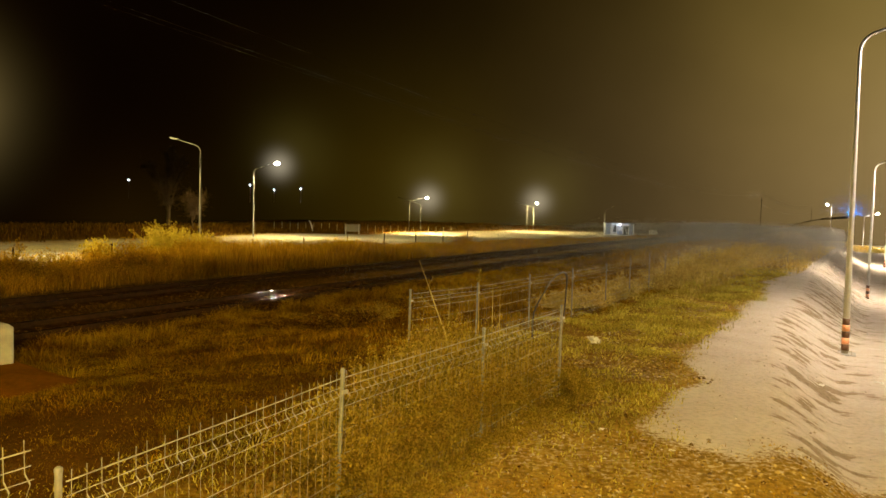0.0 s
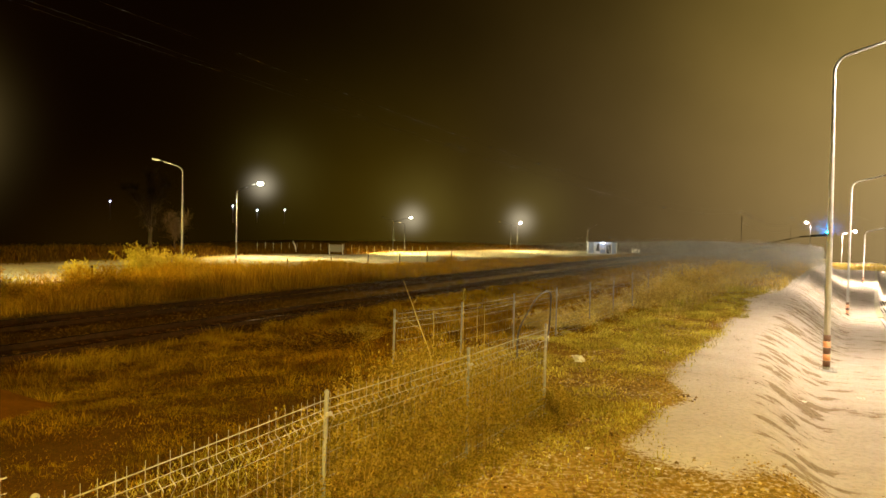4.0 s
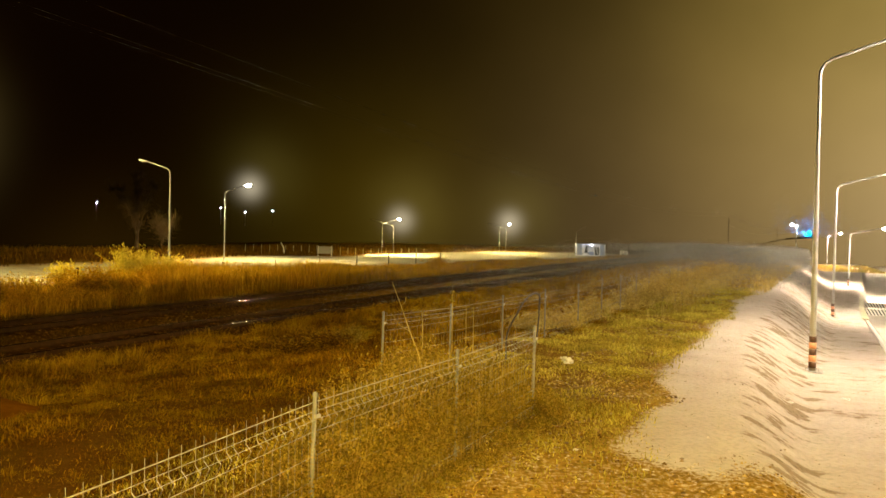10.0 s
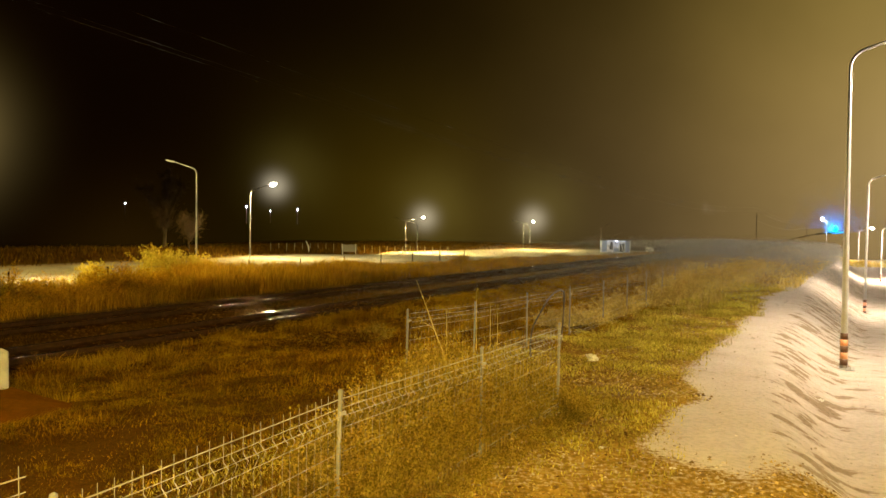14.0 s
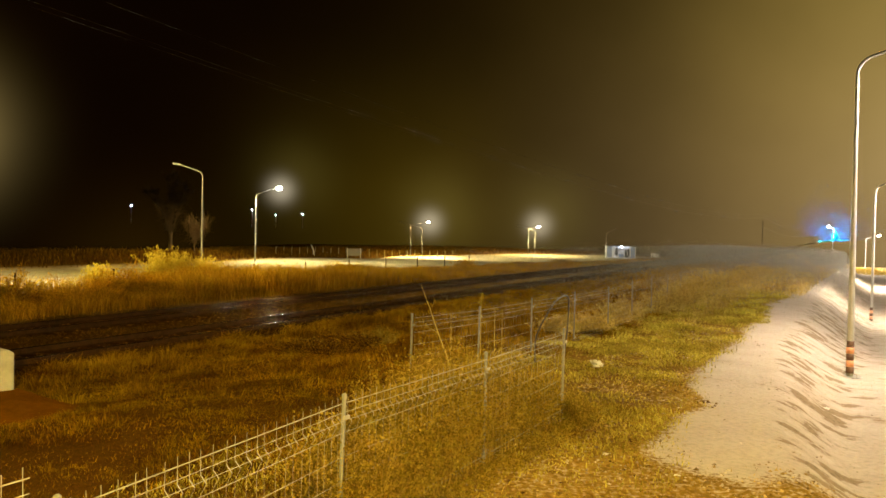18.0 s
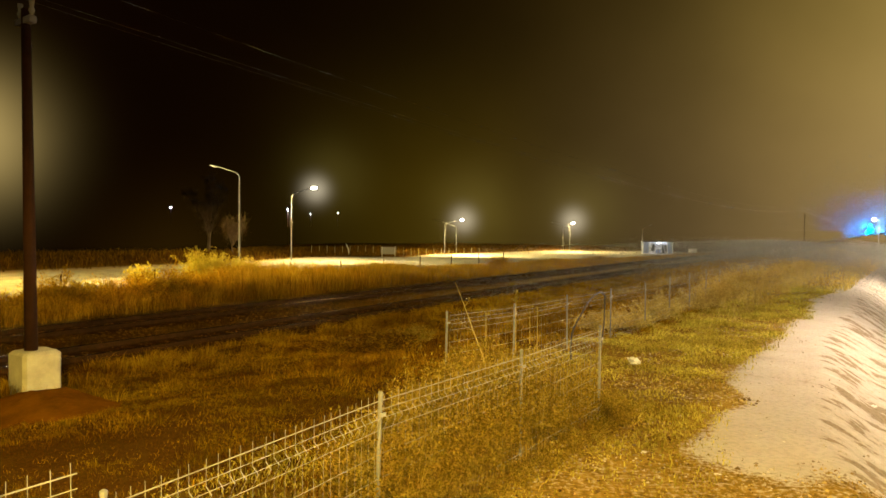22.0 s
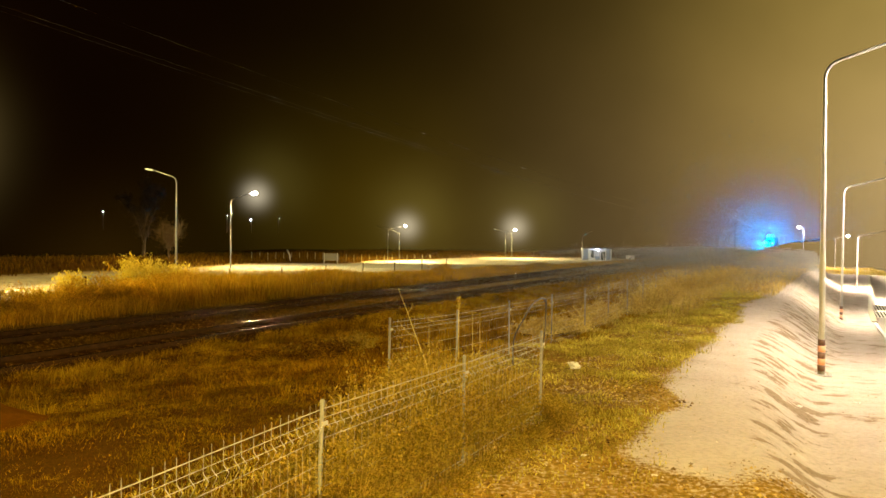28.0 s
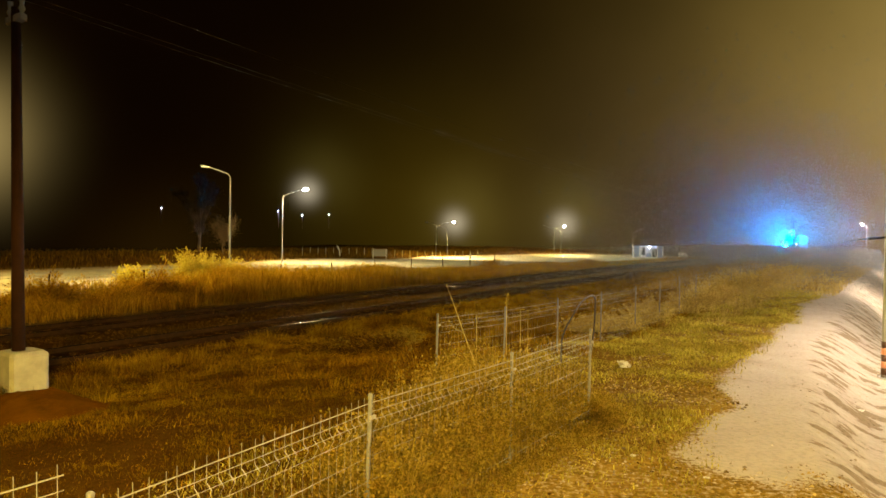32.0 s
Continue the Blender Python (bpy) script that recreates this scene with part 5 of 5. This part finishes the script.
for s, p, z in ((13.0, 5.2, 0.0), (13.0, 5.19, 0.56), (13.08, 5.0, 1.02), (13.35, 4.95, 1.24), (13.64, 4.92, 1.33), (13.95, 4.93, 1.34), (14.14, 4.93, 1.25), (14.2, 4.95, 1.0), (14.16, 4.95, 0.63), (14.1, 5.0, 0.0)):
    hose_pts.append(W(s, p, z))
fine = []
for i in range(len(hose_pts) - 1):
    a, b = hose_pts[max(i - 1, 0)], hose_pts[min(i + 2, len(hose_pts) - 1)]
    for u in (0.0, 0.25, 0.5, 0.75):
        q0, q1 = hose_pts[i], hose_pts[i + 1]
        m0, m1 = (q1 - a) * 0.5, (b - q0) * 0.5
        fine.append(q0 * (2 * u ** 3 - 3 * u ** 2 + 1) + m0 * (u ** 3 - 2 * u ** 2 + u) + q1 * (-2 * u ** 3 + 3 * u ** 2) + m1 * (u ** 3 - u ** 2))
fine.append(hose_pts[-1])
solid("bent_pipe", Geo().tube(fine, 0.018, 8), HOSE, "dark flexible pipe bent in an arch against the fence", "pipe", smooth=True)


def litter(label, s, p, size, seed, flat=0.35):
    """A crumpled torn sheet."""
    rnd = random.Random(seed)
    g = Geo()
    n = 6
    z0 = G(s, p)
    for i in range(n):
        for j in range(n):
            g.v.append(((i / (n - 1) - 0.5) * size + rnd.uniform(-0.1, 0.1) * size, (j / (n - 1) - 0.5) * size * 0.7 + rnd.uniform(-0.1, 0.1) * size, 0.02 + rnd.random() * size * flat))
    for i in range(n - 1):
        for j in range(n - 1):
            g.f.append((i * n + j, (i + 1) * n + j, (i + 1) * n + j + 1, i * n + j + 1))
    return solid("plastic_scrap", g, PLASTIC, label, "litter", "litter", place=stand(s, p, z0, rnd.uniform(0, 180)))


litter("crumpled white plastic scrap lying in the grass", 13.5, 4.1, 0.26, 3, 0.38)
litter("crumpled white plastic scrap lying in the grass", 13.3, 4.0, 0.18, 4, 0.3)
litter("small pale scrap on the earth path", 8.07, 2.31, 0.09, 5, 0.2)
litter("small pale scrap on the earth path", 7.83, 1.45, 0.07, 6, 0.2)
litter("pale scrap on the sandy slope", 16.5, -0.9, 0.14, 7)
litter("pale scrap on the sandy slope", 14.6, 0.1, 0.12, 8)


def pebbles(name, n, s0, s1, p0, p1, keep, low, high, mat, label):
    """Loose stones: squashed octahedra."""
    S, P = scatter(n, s0, s1, p0, p1, keep)
    n = len(S)
    c = base_points(S, P, 0.0)
    r = low + (high - low) * rng.random(n) ** 2
    shape = np.array([[1, 0, 0], [-1, 0, 0], [0, 1, 0], [0, -1, 0], [0, 0, 0.7], [0, 0, -0.7]])
    verts = (c[:, None] + shape[None] * rng.uniform(0.6, 1.2, (n, 6, 1)) * r[:, None, None] + rng.normal(0, 0.15, (n, 6, 3)) * r[:, None, None]).reshape(-1, 3)
    tri = np.array([[0, 2, 4], [2, 1, 4], [1, 3, 4], [3, 0, 4], [2, 0, 5], [1, 2, 5], [3, 1, 5], [0, 3, 5]]).reshape(-1)
    faces = (np.arange(n)[:, None] * 6 + tri).reshape(-1)
    return stuff(name, joined(name, verts, faces, np.full(n * 8, 3), mat), label, "stones")


pebbles("path_pebbles", 22000, 2.0, 22.0, -2.2, 4.2, lambda s, p: (0.3 + 0.7 * clumpy(s, p, 0.9, 111, 0.4, 0.65)) * (0.12 + 0.88 * bare(s, p)), 0.006, 0.028, PEBBLE, "pale pebbles and clods on the sandy path")
pebbles("earth_clods", 16000, 3.0, 14.0, -1.0, 4.4, lambda s, p: (0.2 + 0.8 * clumpy(s, p, 1.2, 113, 0.4, 0.62)) * bare(s, p), 0.008, 0.035, CLOD, "dark and pale clods on the bare earth")
pebbles("ballast", 17000, -4.0, 48.0, 15.7, 25.0, lambda s, p: 1.0 + 0 * s, 0.03, 0.07, STONE, "dark crushed-stone track ballast")

# heap of dug earth in front of the concrete footing
g = Geo()
rings, spokes = 18, 48
for i in range(rings + 1):
    u = i / rings
    for j in range(spokes):
        a = 2 * math.pi * j / spokes
        d, q = math.cos(a) * u * 1.35, math.sin(a) * u * 1.75
        h = 0.30 * (1 - u * u) ** 1.2 * (0.7 + 0.6 * float(fbm(np.array([d * 1.3 + 9]), np.array([q * 1.3]), 121)[0])) + 0.10 * (float(fbm(np.array([d * 4 + 5]), np.array([q * 4]), 123)[0]) - 0.5) * (1 - u) + 0.07 * (float(fbm(np.array([d * 11 + 5]), np.array([q * 11]), 125)[0]) - 0.5) * (1 - u)
        g.v.append((d, q, G(5.9 + d, 11.5 + q) + max(h, 0) - 0.05 * u))
for i in range(rings):
    g.f += [(i * spokes + j, (i + 1) * spokes + j, (i + 1) * spokes + (j + 1) % spokes, i * spokes + (j + 1) % spokes) for j in range(spokes)]
solid("earth_mound", g, MOUND, "heap of reddish dug earth by the footing", "earth", smooth=True, place=stand(5.9, 11.5, 0))

# ---- overhead wires, with the dark poles that carry them on ----
for far_s in (137.0, 262.0):
    q = thing("utility_pole", "dark slim timber pole of the overhead line", "utility pole", stand(far_s, 13.75 - float(17.9 - track_p(far_s)), G(far_s, 12.5 - float(17.9 - track_p(far_s)))))
    part("pole", Geo().tube([(0, 0, -0.2), (0, 0, 7.3)], [0.06, 0.045], 10), POLE_DARK, q, smooth=True)
    part("crossarm", Geo().box((0, 0, 6.7), (0.06, 0.6, 0.06), bevel=0.01), POLE_DARK, q)
LINE = ((-0.24, 0.0, 0.0), (0.24, 0.05, 0.0), (0.05, 0.62, 0.0), (0.0, -1.75, 0.4))
for dp, dz, dip in LINE:
    ends = [(-53.0, 7.3 + min(0.0, dz)), (7.1, 6.86 + dz), (137.0, 6.6 + dz), (262.0, 6.9 + dz)]
    g = Geo()
    for (s0, z0), (s1, z1) in zip(ends, ends[1:]):
        if dip and s1 < 140:
            continue
        pts = []
        for k in range(49):
            u = k / 48
            s = s0 + (s1 - s0) * u
            pts.append(W(s, 13.75 + dp - float(17.9 - track_p(s)), z0 + (z1 - z0) * u - 4 * (1.5 if s1 > 10 else 0.9) * u * (1 - u)))
        g.tube(pts, 0.0026 if s1 < 140 else 0.012, 4)
    solid("overhead_wire", g, CABLE, "sagging bare wire of the overhead line", "wire", "overhead wires")

# ---- road edge ----
kerb_mesh = Geo().box((0, 0, 0.0), (0.98, 0.16, 0.34), bevel=0.025).mesh("kerb_stone", KERB)
kb = thing("kerb", "pale cast kerb stones along the road", "kerb", kind="structure")
for k in range(50):
    s = -3.0 + k
    a, b = W(s, float(kerb_p(s)), float(low_z(s))), W(s + 1, float(kerb_p(s + 1)), float(low_z(s + 1)))
    d = b - a
    part("kerb_stone", kerb_mesh, None, kb, place=pose(a.x, a.y, a.z - 0.09, 0, -math.degrees(math.atan2(d.z, math.hypot(d.x, d.y))), math.degrees(math.atan2(d.y, d.x))))
g = sweep([(-0.15, 0.06), (-0.15, -3.0), (0.15, -3.0), (0.15, 0.06)], lambda s: kerb_p(s) + 0.02, low_z, list(steps((47.5, 96, 3.0), (96, 200, 8.0))))
solid("retaining_wall", g, CONCRETE, "plain concrete retaining wall beside the sunken road", "wall", kind="structure")

def chevron_board(s, p, z, turn):
    cb = thing("chevron_board", "black and white striped barrier board on posts", "barrier", stand(s, p, z, turn), "road barriers")
    for y in (-0.75, 0.75):
        part("post", Geo().box((0, y, 0.6), (0.06, 0.06, 1.2)), GALV, cb)
    board = part("board", Geo().box((-0.05, 0, 1.0), (0.03, 2.0, 0.42), bevel=0.005), WHITE_PAINT, cb, "white board")
    for i in range(8):
        y = -0.97 + i * 0.22
        part("stripe", Geo().add([(-0.069, y, 0.80), (-0.069, y + 0.11, 0.80), (-0.069, y + 0.35, 1.20), (-0.069, y + 0.24, 1.20)], [(0, 1, 2, 3)]), BLACK_PAINT, board, "black slanting stripe")


chevron_board(72.0, -5.7, -4.1, 4)
chevron_board(60.0, -5.1, -3.65, 4)
for s, p in ((58.0, -5.7), (66.0, -6.3), (75.0, -7.0)):
    rp = thing("marker_post", "red and white plastic marker post on the road", "marker post", stand(s, p, float(road_z(s))), "marker posts")
    part("base", Geo().tube([(0, 0, 0), (0, 0, 0.06)], 0.16, 12), BLACK_PAINT, rp)
    for k in range(5):
        part("band", Geo().tube([(0, 0, 0.06 + k * 0.3), (0, 0, 0.355 + k * 0.3)], 0.05, 10), (RED_PAINT, WHITE_PAINT)[k % 2], rp, ("red band", "white band")[k % 2], smooth=True)

# ---- yard edge: old fence, frames and far lights ----
of = thing("old_wire_fence", "old dark wire fence before the yard", "fence")
prev = None
for k in range(14):
    s = -2.0 + k * 5.2
    z = G(s, 34.0)
    part("post", Geo().tube([(0, 0, -0.2), (random.uniform(-0.04, 0.04), random.uniform(-0.04, 0.04), 1.15)], 0.045, 6), POLE_DARK, of, place=stand(s, 34.0, z))
    if prev:
        for h in (0.4, 0.75, 1.05):
            part("wire", Geo().tube([W(prev[0], 34.0, prev[1] + h), W((s + prev[0]) / 2, 34.0, (z + prev[1]) / 2 + h - 0.04), W(s, 34.0, z + h)], 0.006, 4), CABLE, of)
    prev = (s, z)
x, y, z = far_place(118, -7.8)
gf = thing("sign_frame", "netting panel between two pale posts behind the yard", "sign board", pose(x, y, z - 0.05, 0, 0, 8))
for d in (-1.1, 1.1):
    part("post", Geo().box((d, 0, 0.9), (0.1, 0.1, 1.9)), WHITE_PAINT, gf)
part("panel", Geo().box((0, 0, 1.15), (2.1, 0.06, 1.2), bevel=0.01), GALV, gf, "dull netting panel")
x, y, z = far_place(118, -11.0)
bp = thing("leaning_post", "pale bent post behind the yard", "post", pose(x, y, z))
part("post", Geo().tube([(0, 0, -0.1), (-0.1, 0, 1.0), (-0.55, 0, 1.9)], [0.1, 0.1, 0.07], 7), WHITE_PAINT, bp, smooth=True)
bf = thing("back_fence", "thin wire fence on posts behind the yard", "fence")
for k in range(24):
    x, y, z = far_place(128 + 1.2 * k, -14.0 + k * 0.62)
    part("post", Geo().tube([(0, 0, -0.2), (0, 0, 1.7)], 0.05, 6), CONCRETE, bf, place=pose(x, y, z))
for r, az, el in ((420, -24.64, 1.51), (430, -15.88, 1.45), (440, -14.05, 1.15), (460, -11.94, 1.27)):
    v = polar(r, az, EYE + r * math.tan(radians(el)))
    x, y, z = far_place(r, az)
    fl = thing("far_street_lamp", "distant white lamp on the dark hillside", "street lamp", pose(x, y, z), "far lamps")
    part("pole", Geo().tube([(0, 0, -0.3), (0, 0, v.z - z)], [0.09, 0.06], 6), POLE_PAINT, fl)
    part("lamp", Geo().ball((0, 0, v.z - z), (0.2, 0.2, 0.2)), LAMP_FAR, fl, "glowing lamp globe", smooth=True)

# ---- movement ----


def motions():
    rows = []
    for t, s in ((0.0, 1090.0), (3.0, 985.0), (6.0, 885.0), (9.5, 770.0), (13.0, 672.0), (16.0, 590.0), (19.0, 500.0), (21.0, 440.0), (23.0, 382.0),
                 (25.5, 314.0), (28.0, 258.0), (30.0, 211.0), (32.0, 168.0)):
        a, b = W(s, float(track_p(s)), 0), W(s + 16, float(track_p(s + 16)), 0)
        d = b - a
        rows.append((t, pose(a.x, a.y, float(rail_z(s)), 0, 0, math.degrees(math.atan2(d.y, d.x)))))
    walk(tn, rows)
    walk(mist, rows)


motions()
